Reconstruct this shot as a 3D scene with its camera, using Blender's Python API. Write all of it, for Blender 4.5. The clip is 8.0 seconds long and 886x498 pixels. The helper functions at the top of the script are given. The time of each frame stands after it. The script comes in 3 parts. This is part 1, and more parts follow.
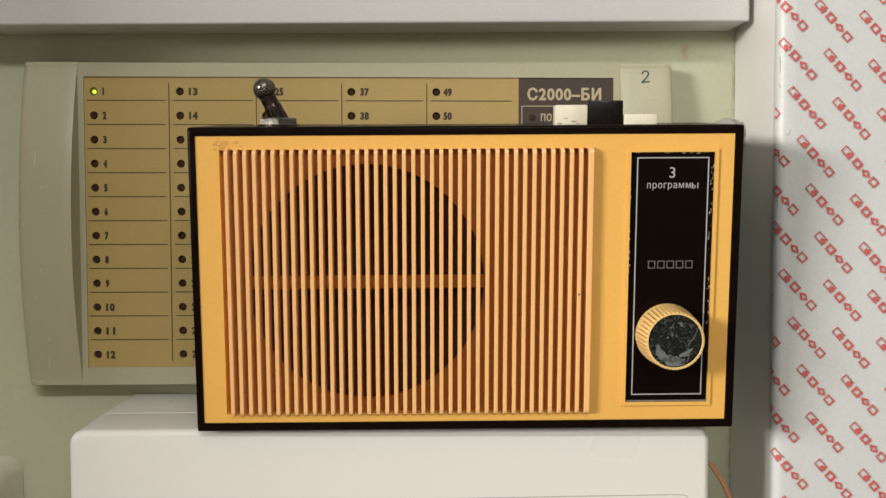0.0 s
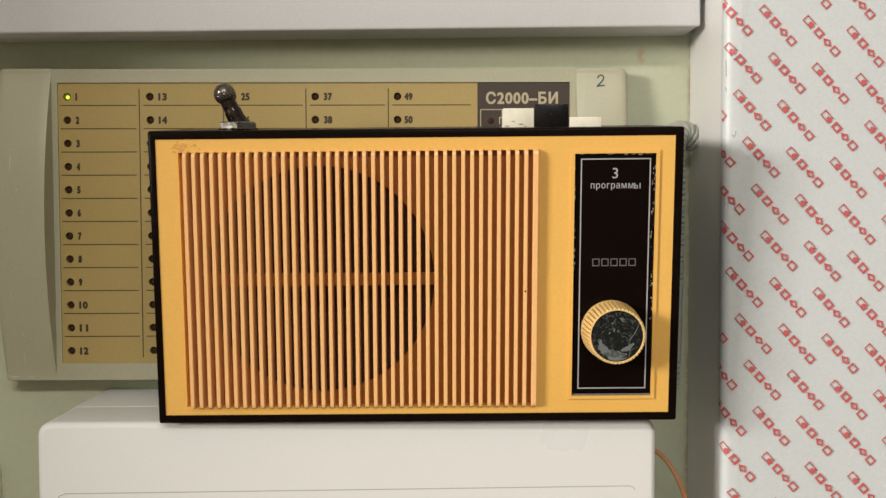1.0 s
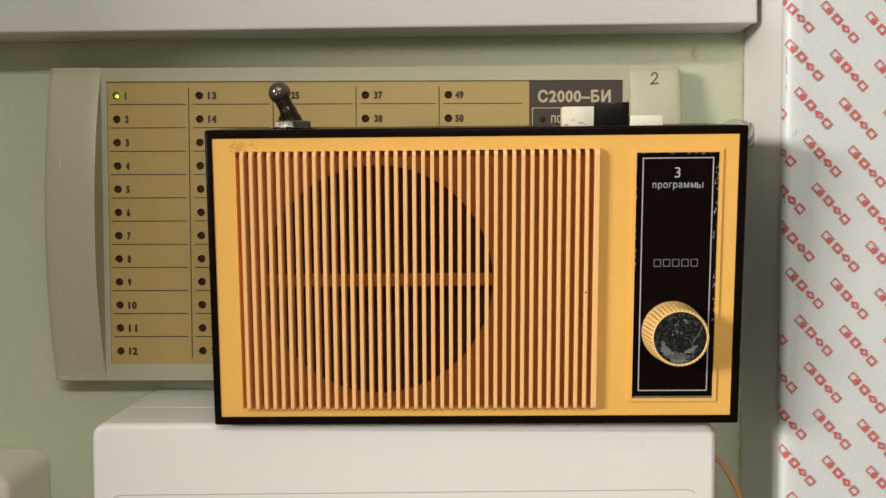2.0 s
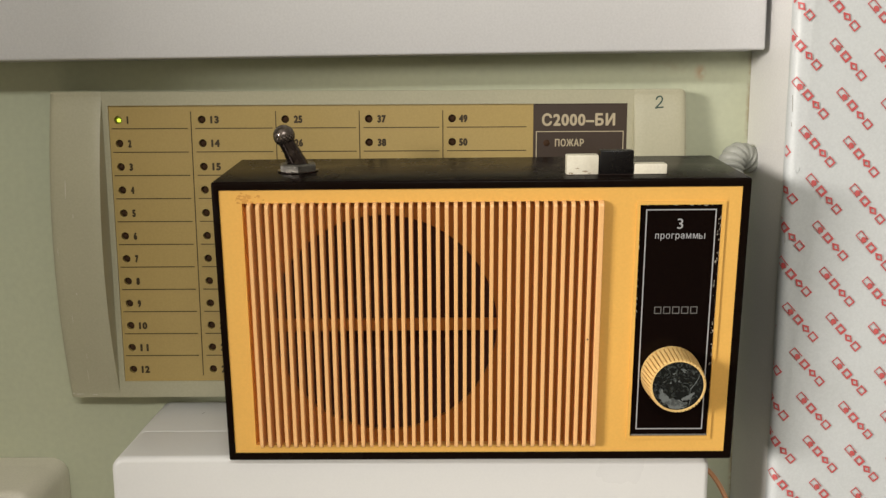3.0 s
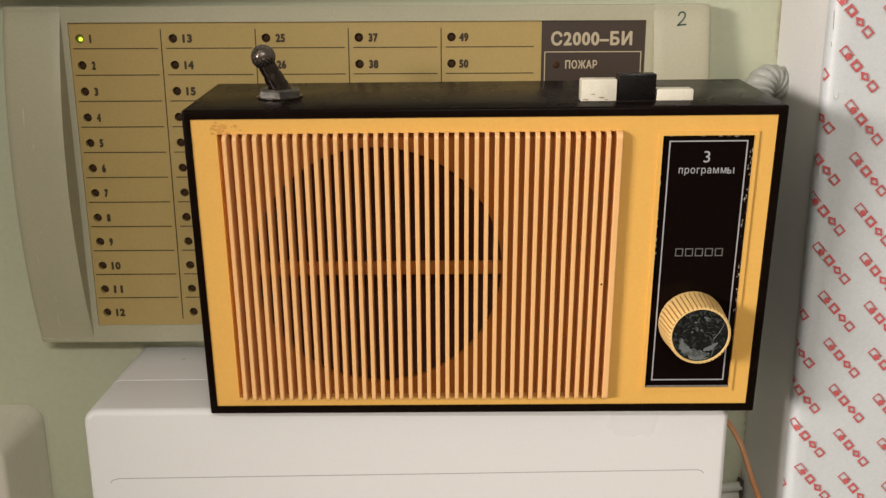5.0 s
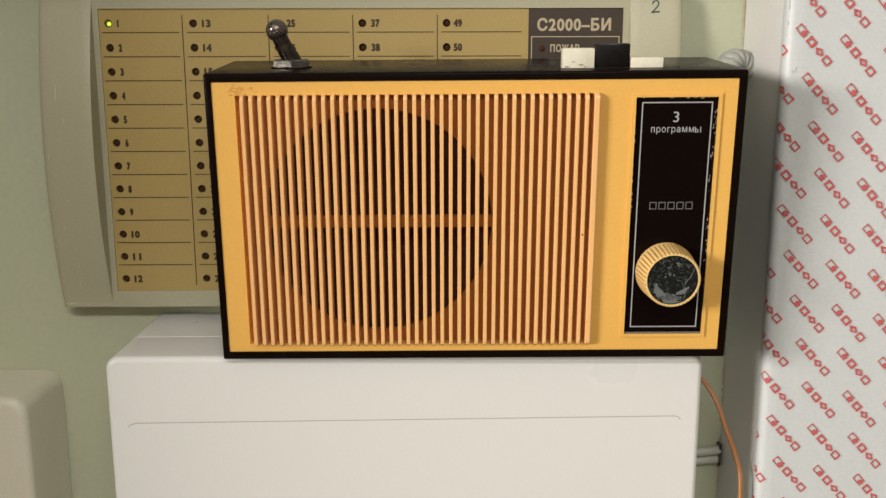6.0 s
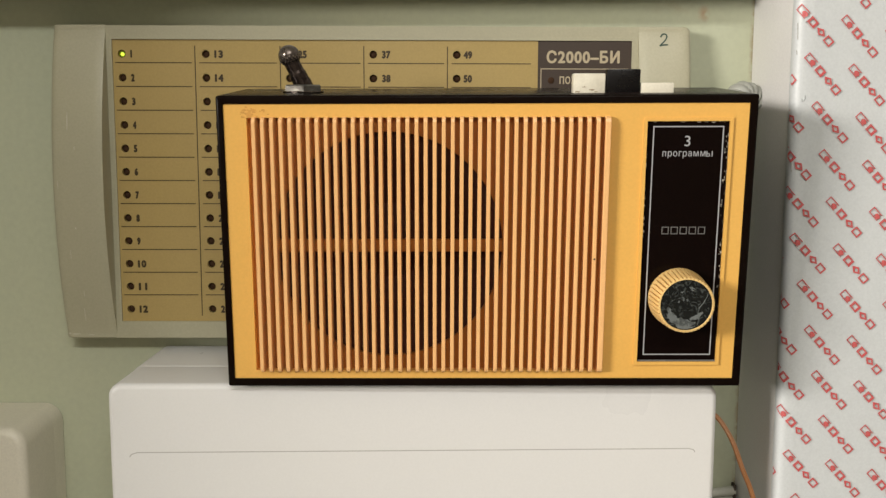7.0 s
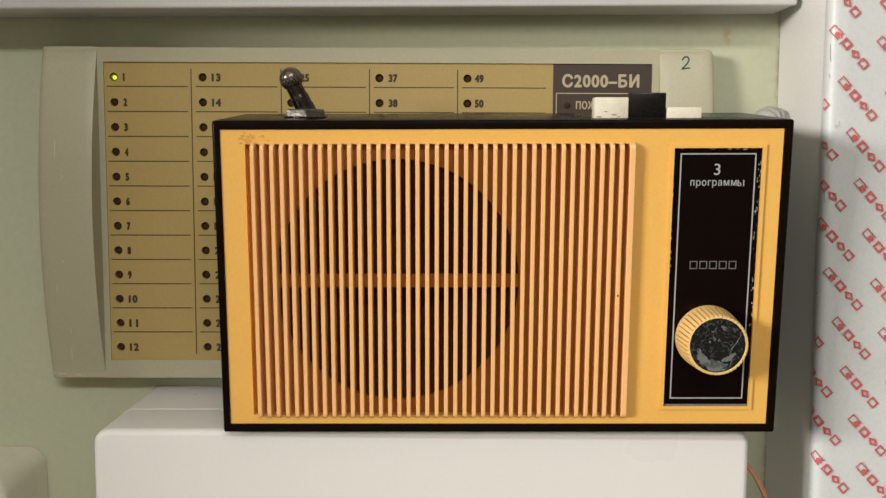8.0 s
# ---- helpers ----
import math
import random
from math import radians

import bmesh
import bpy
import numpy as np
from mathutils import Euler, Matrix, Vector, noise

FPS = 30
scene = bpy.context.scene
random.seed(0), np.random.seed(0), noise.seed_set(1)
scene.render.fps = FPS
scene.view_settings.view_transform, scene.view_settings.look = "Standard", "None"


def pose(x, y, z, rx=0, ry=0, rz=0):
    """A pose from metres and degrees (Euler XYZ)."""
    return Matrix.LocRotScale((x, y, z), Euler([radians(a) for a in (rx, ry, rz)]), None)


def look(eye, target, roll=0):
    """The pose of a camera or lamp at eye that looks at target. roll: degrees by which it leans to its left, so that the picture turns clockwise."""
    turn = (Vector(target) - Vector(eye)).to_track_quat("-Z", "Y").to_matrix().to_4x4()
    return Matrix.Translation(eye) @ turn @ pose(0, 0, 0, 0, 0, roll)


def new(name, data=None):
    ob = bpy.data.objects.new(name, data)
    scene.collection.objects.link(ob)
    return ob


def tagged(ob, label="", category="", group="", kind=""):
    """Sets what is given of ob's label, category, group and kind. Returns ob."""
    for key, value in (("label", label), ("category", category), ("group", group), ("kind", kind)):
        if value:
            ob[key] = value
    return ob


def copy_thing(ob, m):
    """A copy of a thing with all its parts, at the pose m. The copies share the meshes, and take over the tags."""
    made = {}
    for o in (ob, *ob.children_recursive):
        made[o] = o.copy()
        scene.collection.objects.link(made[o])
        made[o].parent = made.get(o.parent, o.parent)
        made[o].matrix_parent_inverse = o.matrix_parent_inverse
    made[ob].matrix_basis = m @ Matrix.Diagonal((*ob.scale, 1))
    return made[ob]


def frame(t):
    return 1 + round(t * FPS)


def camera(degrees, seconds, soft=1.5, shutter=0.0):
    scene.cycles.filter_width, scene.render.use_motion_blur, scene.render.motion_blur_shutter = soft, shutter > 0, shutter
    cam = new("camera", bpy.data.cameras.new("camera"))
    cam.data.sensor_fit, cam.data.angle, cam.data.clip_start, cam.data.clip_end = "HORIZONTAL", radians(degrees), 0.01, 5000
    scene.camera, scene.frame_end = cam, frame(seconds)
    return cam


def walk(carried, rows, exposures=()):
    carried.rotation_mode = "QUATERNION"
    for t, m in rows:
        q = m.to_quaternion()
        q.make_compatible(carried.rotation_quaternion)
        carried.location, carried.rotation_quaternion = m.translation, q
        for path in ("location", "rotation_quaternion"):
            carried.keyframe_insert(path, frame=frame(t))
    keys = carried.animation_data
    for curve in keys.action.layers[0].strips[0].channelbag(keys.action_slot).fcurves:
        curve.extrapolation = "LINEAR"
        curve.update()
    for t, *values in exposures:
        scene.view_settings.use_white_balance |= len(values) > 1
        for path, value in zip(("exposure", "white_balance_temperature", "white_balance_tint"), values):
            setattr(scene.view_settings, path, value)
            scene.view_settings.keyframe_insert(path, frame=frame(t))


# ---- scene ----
cam = camera(52.53, 8.0, soft=1.4)
PATH = [
    (0, (-0.00815, -0.00377, 1.49572), (0.04894, 1.99361, 1.41089), -0.076),
    (0.2, (0.00563, -0.00625, 1.49246), (0.05920, 1.99157, 1.41593), -0.060),
    (0.5, (0.02518, -0.01310, 1.49228), (0.08305, 1.98454, 1.41407), -0.071),
    (0.7, (0.02723, -0.01706, 1.49673), (0.07209, 1.98083, 1.41662), -0.163),
    (1, (0.01983, -0.01879, 1.49370), (0.04657, 1.97961, 1.41823), -0.188),
    (1.5, (0.00549, -0.01678, 1.49548), (0.00342, 1.98156, 1.41406), -0.237),
    (2, (-0.00106, -0.01370, 1.49444), (-0.00147, 1.98474, 1.41546), -0.189),
    (2.2, (-0.00423, -0.01519, 1.50142), (-0.00217, 1.98266, 1.40874), -0.213),
    (3.3, (-0.00482, -0.01092, 1.57956), (0.00283, 1.94922, 1.18236), -0.298),
    (3.5, (-0.00451, -0.00031, 1.58084), (0.00446, 1.95375, 1.15472), -0.312),
    (4, (-0.00168, 0.03226, 1.58176), (0.00906, 1.97799, 1.11915), -0.293),
    (4.5, (-0.00210, 0.05186, 1.57747), (0.01193, 1.99030, 1.08527), -0.293),
    (5, (-0.00668, 0.02733, 1.56551), (0.01132, 1.96569, 1.07313), -0.272),
    (5.2, (-0.00872, 0.01621, 1.56189), (0.01042, 1.95230, 1.06072), -0.269),
    (6.3, (-0.00525, -0.02165, 1.51879), (0.01874, 1.95313, 1.20311), -0.134),
    (6.5, (-0.00514, -0.02098, 1.51411), (0.01641, 1.95831, 1.22782), -0.125),
    (7, (-0.01009, -0.01687, 1.51011), (0.01030, 1.96981, 1.28056), 0.144),
    (7.5, (-0.01090, -0.00782, 1.50792), (0.01077, 1.98440, 1.33305), 0.151),
    (8, (-0.01565, 0.01124, 1.51029), (0.00835, 2.00400, 1.34203), 0.181),
]
walk(cam, [(t, look(eye, target, roll)) for t, eye, target, roll in PATH],
     exposures=[(0, -0.05, 6500, 10), (2.2, -0.05, 6500, 10), (3.5, -0.10, 6500, 10.5), (4.5, -0.12, 6600, 15), (5.2, -0.11, 6550, 13), (6.5, -0.05, 6500, 10), (8, -0.05, 6500, 10)])

# ---- light ----
world = bpy.data.worlds.new("room_air")
world.use_nodes = True
world.node_tree.nodes["Background"].inputs[0].default_value = (0.9, 0.95, 1.0, 1)
world.node_tree.nodes["Background"].inputs[1].default_value = 0.05
scene.world = world


def lamp(name, eye, target, size_x, size_y, watts, colour):
    data = bpy.data.lights.new(name, "AREA")
    data.shape, data.size, data.size_y, data.energy, data.color = "RECTANGLE", size_x, size_y, watts, colour
    ob = new(name, data)
    ob.matrix_world = look(eye, target)
    return tagged(ob, "unseen white area lamp added to light the room", "lamp", kind="structure")


# unseen key lamp at the left, placed by the way the shadows fall
lamp("room_light", (-1.95, -0.8, 1.92), (0, 0.45, 1.5), 0.95, 0.35, 99, (1.0, 0.94, 0.86))
# added fill lamp under the ceiling, with its power tuned for brightness
lamp("ceiling_light", (0.2, -1.5, 2.66), (0.2, -1.2, 0), 1.2, 0.3, 33, (0.98, 0.96, 0.91))


# ---- materials ----
def material(name, colour, rough=0.5, metal=0.0, stain=0.08, stain_scale=18.0, grain=0.04, grain_scale=900.0,
             bump=0.05, bump_scale=1500.0, tint=None, gloss_wear=0.1, spec=0.5, coat=0.0, low=0.35, high=0.7, swirl=0.0):
    """Painted or moulded surface: base colour with stains and grain, uneven gloss and fine relief."""
    m = bpy.data.materials.new(name)
    m.use_nodes = True
    nt = m.node_tree
    n, link = nt.nodes, nt.links.new
    b = n["Principled BSDF"]
    b.inputs["Metallic"].default_value = metal
    b.inputs["Specular IOR Level"].default_value = spec
    b.inputs["Coat Weight"].default_value = coat
    tc = n.new("ShaderNodeTexCoord")
    big = n.new("ShaderNodeTexNoise")
    big.inputs["Scale"].default_value, big.inputs["Detail"].default_value, big.inputs["Roughness"].default_value = stain_scale, 6, 0.6
    fine = n.new("ShaderNodeTexNoise")
    fine.inputs["Scale"].default_value, fine.inputs["Detail"].default_value = grain_scale, 3
    link(tc.outputs["Object"], big.inputs["Vector"])
    link(tc.outputs["Object"], fine.inputs["Vector"])
    ramp = n.new("ShaderNodeValToRGB")
    ramp.color_ramp.elements[0].position, ramp.color_ramp.elements[1].position = low, high
    big.inputs["Distortion"].default_value = swirl
    dark = tint or tuple(c * 0.72 for c in colour)
    ramp.color_ramp.elements[0].color = (0, 0, 0, 1)
    ramp.color_ramp.elements[1].color = (1, 1, 1, 1)
    link(big.outputs["Fac"], ramp.inputs["Fac"])
    amount = n.new("ShaderNodeMath")
    amount.operation = "MULTIPLY"
    amount.inputs[1].default_value = stain
    link(ramp.outputs["Color"], amount.inputs[0])
    mix = n.new("ShaderNodeMix")
    mix.data_type = "RGBA"
    mix.inputs[6].default_value, mix.inputs[7].default_value = (*colour, 1), (*dark, 1)
    link(amount.outputs[0], mix.inputs[0])
    spot = n.new("ShaderNodeMapRange")
    spot.inputs[1].default_value, spot.inputs[2].default_value = 0.3, 0.7
    spot.inputs[3].default_value, spot.inputs[4].default_value = 1 - grain, 1 + grain
    link(fine.outputs["Fac"], spot.inputs[0])
    times = n.new("ShaderNodeMix")
    times.data_type, times.blend_type = "RGBA", "MULTIPLY"
    times.inputs[0].default_value = 1.0
    link(mix.outputs[2], times.inputs[6])
    link(spot.outputs[0], times.inputs[7])
    link(times.outputs[2], b.inputs["Base Color"])
    gl = n.new("ShaderNodeMapRange")
    gl.inputs[1].default_value, gl.inputs[2].default_value = 0.3, 0.7
    gl.inputs[3].default_value, gl.inputs[4].default_value = max(0.02, rough - gloss_wear), min(1, rough + gloss_wear)
    link(big.outputs["Fac"], gl.inputs[0])
    link(gl.outputs[0], b.inputs["Roughness"])
    if bump:
        rel = n.new("ShaderNodeTexNoise")
        rel.inputs["Scale"].default_value, rel.inputs["Detail"].default_value = bump_scale, 2
        link(tc.outputs["Object"], rel.inputs["Vector"])
        bp = n.new("ShaderNodeBump")
        bp.inputs["Strength"].default_value, bp.inputs["Distance"].default_value = bump, 0.0005
        link(rel.outputs["Fac"], bp.inputs["Height"])
        link(bp.outputs[0], b.inputs["Normal"])
    return m


def glowing(name, colour, strength):
    m = material(name, colour, 0.3, stain=0, grain=0, bump=0)
    b = m.node_tree.nodes["Principled BSDF"]
    b.inputs["Emission Color"].default_value = (*colour, 1)
    b.inputs["Emission Strength"].default_value = strength
    return m


WALL = material("green_wall_paint", (0.475, 0.503, 0.368), 0.6, stain=0.4, stain_scale=7, tint=(0.55, 0.54, 0.37), grain=0.03, grain_scale=300, bump=0.35, bump_scale=180)


def wall_marks():
    """A faint rusty spot and a grimy line where the paint meets the upright duct."""
    nt = WALL.node_tree
    n, link = nt.nodes, nt.links.new
    b = n["Principled BSDF"]
    source = b.inputs["Base Color"].links[0].from_socket
    tc = n.new("ShaderNodeTexCoord")
    rough = n.new("ShaderNodeTexNoise")
    rough.inputs["Scale"].default_value, rough.inputs["Detail"].default_value = 260, 4
    link(tc.outputs["Object"], rough.inputs["Vector"])

    def blot(x, z, squeeze, size, strength, colour, into):
        shift = n.new("ShaderNodeVectorMath")
        shift.operation = "SUBTRACT"
        shift.inputs[1].default_value = (x, 0.483, z)
        link(tc.outputs["Object"], shift.inputs[0])
        scale = n.new("ShaderNodeVectorMath")
        scale.operation = "MULTIPLY"
        scale.inputs[1].default_value = squeeze
        link(shift.outputs[0], scale.inputs[0])
        length = n.new("ShaderNodeVectorMath")
        length.operation = "LENGTH"
        link(scale.outputs[0], length.inputs[0])
        near = n.new("ShaderNodeMapRange")
        near.inputs[1].default_value, near.inputs[2].default_value = 0.0, size
        near.inputs[3].default_value, near.inputs[4].default_value = strength, 0.0
        link(length.outputs["Value"], near.inputs[0])
        grit = n.new("ShaderNodeMath")
        grit.operation, grit.use_clamp = "MULTIPLY", True
        contrast = n.new("ShaderNodeMapRange")
        contrast.inputs[1].default_value, contrast.inputs[2].default_value = 0.35, 0.6
        link(rough.outputs["Fac"], contrast.inputs[0])
        link(near.outputs[0], grit.inputs[0])
        link(contrast.outputs[0], grit.inputs[1])
        mix = n.new("ShaderNodeMix")
        mix.data_type = "RGBA"
        link(grit.outputs[0], mix.inputs[0])
        link(into, mix.inputs[6])
        mix.inputs[7].default_value = (*colour, 1)
        return mix.outputs[2]

    out = blot(0.137, 1.582, (1.3, 0, 0.8), 0.005, 0.75, (0.42, 0.24, 0.13), source)
    out = blot(0.1645, 1.50, (1, 0, 0.0), 0.0022, 0.8, (0.33, 0.25, 0.15), out)
    out = blot(0.120, 1.585, (0.3, 0, 1), 0.005, 0.35, (0.38, 0.30, 0.18), out)
    link(out, b.inputs["Base Color"])


wall_marks()
PLAIN = material("room_plaster", (0.27, 0.25, 0.215), 0.8, stain_scale=3, bump=0.1, bump_scale=90)
CEIL = material("ceiling_white", (0.50, 0.49, 0.45), 0.9, stain_scale=2, bump=0.1, bump_scale=60)
FLOOR = material("floor_lino", (0.22, 0.19, 0.15), 0.5, stain=0.3, stain_scale=5)
DUCT = material("duct_plastic", (0.69, 0.68, 0.67), 0.4, stain=0.12, stain_scale=12, bump=0.04, bump_scale=400)
BAND = material("duct_cover_plastic", (0.63, 0.625, 0.63), 0.4, stain=0.12, stain_scale=12, bump=0.04, bump_scale=400)
FILM = material("protective_film", (0.57, 0.595, 0.605), 0.45, stain=0.1, stain_scale=25, bump=0.12, bump_scale=60)
PRINT = material("red_film_print", (0.56, 0.080, 0.085), 0.5, stain=0.6, stain_scale=130, tint=(0.42, 0.16, 0.15), grain=0.1)
BOXW = material("box_white_plastic", (0.715, 0.71, 0.70), 0.34, stain=0.03, stain_scale=5, grain=0.012, bump=0.03, bump_scale=700)
GAP = material("door_gap_shade", (0.40, 0.385, 0.365), 0.8, stain=0.4, stain_scale=90)
BOXG = material("aged_white_plastic", (0.72, 0.68, 0.57), 0.42, stain=0.18, stain_scale=14, tint=(0.6, 0.56, 0.45), bump=0.06, bump_scale=700)
HOUSING = material("panel_grey_plastic", (0.45, 0.425, 0.30), 0.42, stain=0.22, stain_scale=16, bump=0.06, bump_scale=1100)
SCUFF = material("pale_scuff", (0.62, 0.60, 0.52), 0.6, stain=0.6, stain_scale=900, tint=(0.48, 0.46, 0.37))
SHEET = material("panel_tan_sheet", (0.445, 0.322, 0.118), 0.42, stain=0.12, stain_scale=14, tint=(0.37, 0.265, 0.095), bump=0.03)
BROWN = material("panel_brown_print", (0.052, 0.034, 0.024), 0.42, stain=0.15, bump=0.03)
LINE = material("panel_line_print", (0.045, 0.027, 0.009), 0.5, grain=0.1)
CREAM = material("panel_cream_print", (0.50, 0.42, 0.28), 0.5)
LED_OFF = material("unlit_led_lens", (0.058, 0.030, 0.016), 0.8, stain=0.3, stain_scale=300, spec=0.15)
LED_HOLE = material("led_socket", (0.06, 0.042, 0.028), 0.6)
LED_ON = glowing("lit_led_lens", (0.62, 0.85, 0.06), 1.5)
LED_RIM = material("green_led_lens", (0.26, 0.30, 0.015), 0.4, stain=0)
MARKER = material("marker_ink", (0.010, 0.045, 0.030), 0.5, stain=0.4, stain_scale=400, tint=(0.03, 0.09, 0.06))
BLACK = material("radio_black_plastic", (0.0052, 0.0024, 0.0016), 0.26, stain=0.5, stain_scale=40, tint=(0.007, 0.005, 0.004), grain=0.1, bump=0.02, bump_scale=700, gloss_wear=0.06, spec=0.048)
YELLOW = material("radio_yellow_plastic", (0.75, 0.43, 0.105), 0.36, stain=0.35, stain_scale=22, tint=(0.70, 0.37, 0.07), grain=0.03, bump=0.05, bump_scale=1200)
SLAT = material("radio_slat_plastic", (0.83, 0.475, 0.205), 0.36, stain=0.35, stain_scale=30, tint=(0.78, 0.43, 0.14), grain=0.03, bump=0.04)
INNER_SHADE = material("radio_inner_shade", (0.46, 0.155, 0.014), 0.5, stain=0.25, stain_scale=60, tint=(0.40, 0.10, 0.008))
PLATE = material("dial_black_plate", (0.0045, 0.0022, 0.0018), 0.13, spec=0.07, stain=0.3, stain_scale=60, grain=0.2, bump=0.015, bump_scale=200, gloss_wear=0.05)
SILVER = material("silver_print", (0.46, 0.465, 0.49), 0.35, metal=0.2, stain=0.3, stain_scale=300)
DIM = material("worn_silver_print", (0.20, 0.195, 0.19), 0.4, metal=0.2, stain=0.7, stain_scale=500, tint=(0.08, 0.08, 0.08))
GRIME = material("brown_grime", (0.36, 0.28, 0.18), 0.7, stain=0.5, stain_scale=700)
CHIP = material("chipped_silver_edge", (0.42, 0.39, 0.34), 0.4, metal=0.3, stain=0.95, stain_scale=700, tint=(0.012, 0.01, 0.009), low=0.45, high=0.55)
KNOBY = material("knob_yellow_plastic", (0.76, 0.52, 0.21), 0.34, stain=0.15, stain_scale=60, bump=0.04)
CAP = material("knob_smeared_cap", (0.006, 0.007, 0.007), 0.12, stain=0.5, stain_scale=330, tint=(0.11, 0.125, 0.12), grain=0.3, grain_scale=1500, bump=0.3, bump_scale=300, gloss_wear=0.06, low=0.52, high=0.66, swirl=1.5)
GLINT_SMEAR = material("glint_and_smear", (0.13, 0.142, 0.142), 0.22, stain=0.9, stain_scale=420, tint=(0.03, 0.034, 0.033), low=0.48, high=0.62)
GROOVE_SHADE = material("knob_groove_shade", (0.07, 0.034, 0.009), 0.6, stain=0.5, stain_scale=400, tint=(0.06, 0.03, 0.008))
STEEL = material("worn_steel", (0.17, 0.14, 0.122), 0.27, metal=0.9, stain=0.5, stain_scale=200, tint=(0.10, 0.085, 0.075), bump=0.3, bump_scale=900)
LEVER = material("oxidised_lever", (0.035, 0.025, 0.022), 0.16, metal=0.85, stain=0.7, stain_scale=220, tint=(0.11, 0.085, 0.075), bump=0.15, bump_scale=700)
NUT = material("grey_nut", (0.17, 0.16, 0.14), 0.40, metal=0.6, stain=0.8, stain_scale=300, tint=(0.05, 0.045, 0.04), bump=0.5, bump_scale=800)
KEYW = material("ivory_button", (0.74, 0.70, 0.58), 0.35, stain=0.4, stain_scale=160, tint=(0.52, 0.46, 0.34), bump=0.05)
KEYB = material("black_button", (0.006, 0.005, 0.005), 0.3, stain=0.2, stain_scale=150, spec=0.2)
DARK = material("speaker_cloth", (0.020, 0.007, 0.004), 0.9, grain=0.3)
CONE = material("speaker_cone", (0.10, 0.026, 0.009), 0.8, grain=0.2)
COPPER = material("orange_wire_jacket", (0.50, 0.22, 0.085), 0.4, stain=0.3, stain_scale=200, tint=(0.38, 0.15, 0.05))
CABLE = material("white_cable_jacket", (0.52, 0.52, 0.45), 0.45, stain=0.25, stain_scale=90)
HOSE = material("grey_corrugated_plastic", (0.34, 0.345, 0.31), 0.4, stain=0.25, stain_scale=120)
SMUDGE = material("brown_smudge", (0.56, 0.27, 0.055), 0.55, stain=0.8, stain_scale=420, tint=(0.70, 0.36, 0.07))


# ---- mesh helpers ----
def thing(name, label, category, m=None, group="", kind=""):
    ob = new(name)
    ob.empty_display_size = 0.02
    if m:
        ob.matrix_world = m
    return tagged(ob, label, category, group, kind)


def part(name, bm, mat, parent=None, label="", smooth=True, at=None):
    me = bpy.data.meshes.new(name)
    bmesh.ops.recalc_face_normals(bm, faces=bm.faces)
    bm.to_mesh(me)
    bm.free()
    return place(name, me, mat, parent, label, smooth, at)


def place(name, me, mat=None, parent=None, label="", smooth=True, at=None):
    if mat:
        me.materials.clear()
        me.materials.append(mat)
    if smooth:
        me.polygons.foreach_set("use_smooth", [True] * len(me.polygons))
        me.set_sharp_from_angle(angle=radians(38))
    ob = new(name, me)
    ob.parent = parent
    if at is not None:
        ob.location = at
    return tagged(ob, label)


def block(x0, x1, y0, y1, z0, z1, bevel=0.0, seg=2):
    """A box with rounded edges."""
    one = bmesh.new()
    bmesh.ops.create_cube(one, size=1)
    for v in one.verts:
        v.co = Vector((x0 + (v.co.x + 0.5) * (x1 - x0), y0 + (v.co.y + 0.5) * (y1 - y0), z0 + (v.co.z + 0.5) * (z1 - z0)))
    if bevel:
        bmesh.ops.bevel(one, geom=one.edges[:], offset=bevel, segments=seg, profile=0.5, affect="EDGES")
    return one


def sheet_with_holes(us, ws, holes, v0, v1):
    """A plate on a grid of cuts, in the plane x-z, from depth v0 to v1; holes are cells (i, k) left open."""
    bm = bmesh.new()
    grid = {}

    def vert(i, k, v):
        if (i, k, v) not in grid:
            grid[i, k, v] = bm.verts.new((us[i], v, ws[k]))
        return grid[i, k, v]

    full = {(i, k) for i in range(len(us) - 1) for k in range(len(ws) - 1)} - set(holes)
    for i, k in full:
        for v in (v0, v1):
            bm.faces.new([vert(i, k, v), vert(i + 1, k, v), vert(i + 1, k + 1, v), vert(i, k + 1, v)])
        for (di, dk), (a, b) in {(-1, 0): ((i, k), (i, k + 1)), (1, 0): ((i + 1, k), (i + 1, k + 1)),
                                 (0, -1): ((i, k), (i + 1, k)), (0, 1): ((i, k + 1), (i + 1, k + 1))}.items():
            if (i + di, k + dk) not in full:
                bm.faces.new([vert(*a, v0), vert(*b, v0), vert(*b, v1), vert(*a, v1)])
    return bm


def ring_plate(x0, x1, z0, z1, width, v0, v1, bevel=0.0):
    bm = sheet_with_holes([x0, x0 + width, x1 - width, x1], [z0, z0 + width, z1 - width, z1], [(1, 1)], v0, v1)
    if bevel:
        edges = [e for e in bm.edges if e.calc_face_angle(0) > 0.5 and all(abs(v.co.y - v0) < 1e-7 for v in e.verts)]
        bmesh.ops.bevel(bm, geom=edges, offset=bevel, segments=2, profile=0.5, affect="EDGES")
    return bm


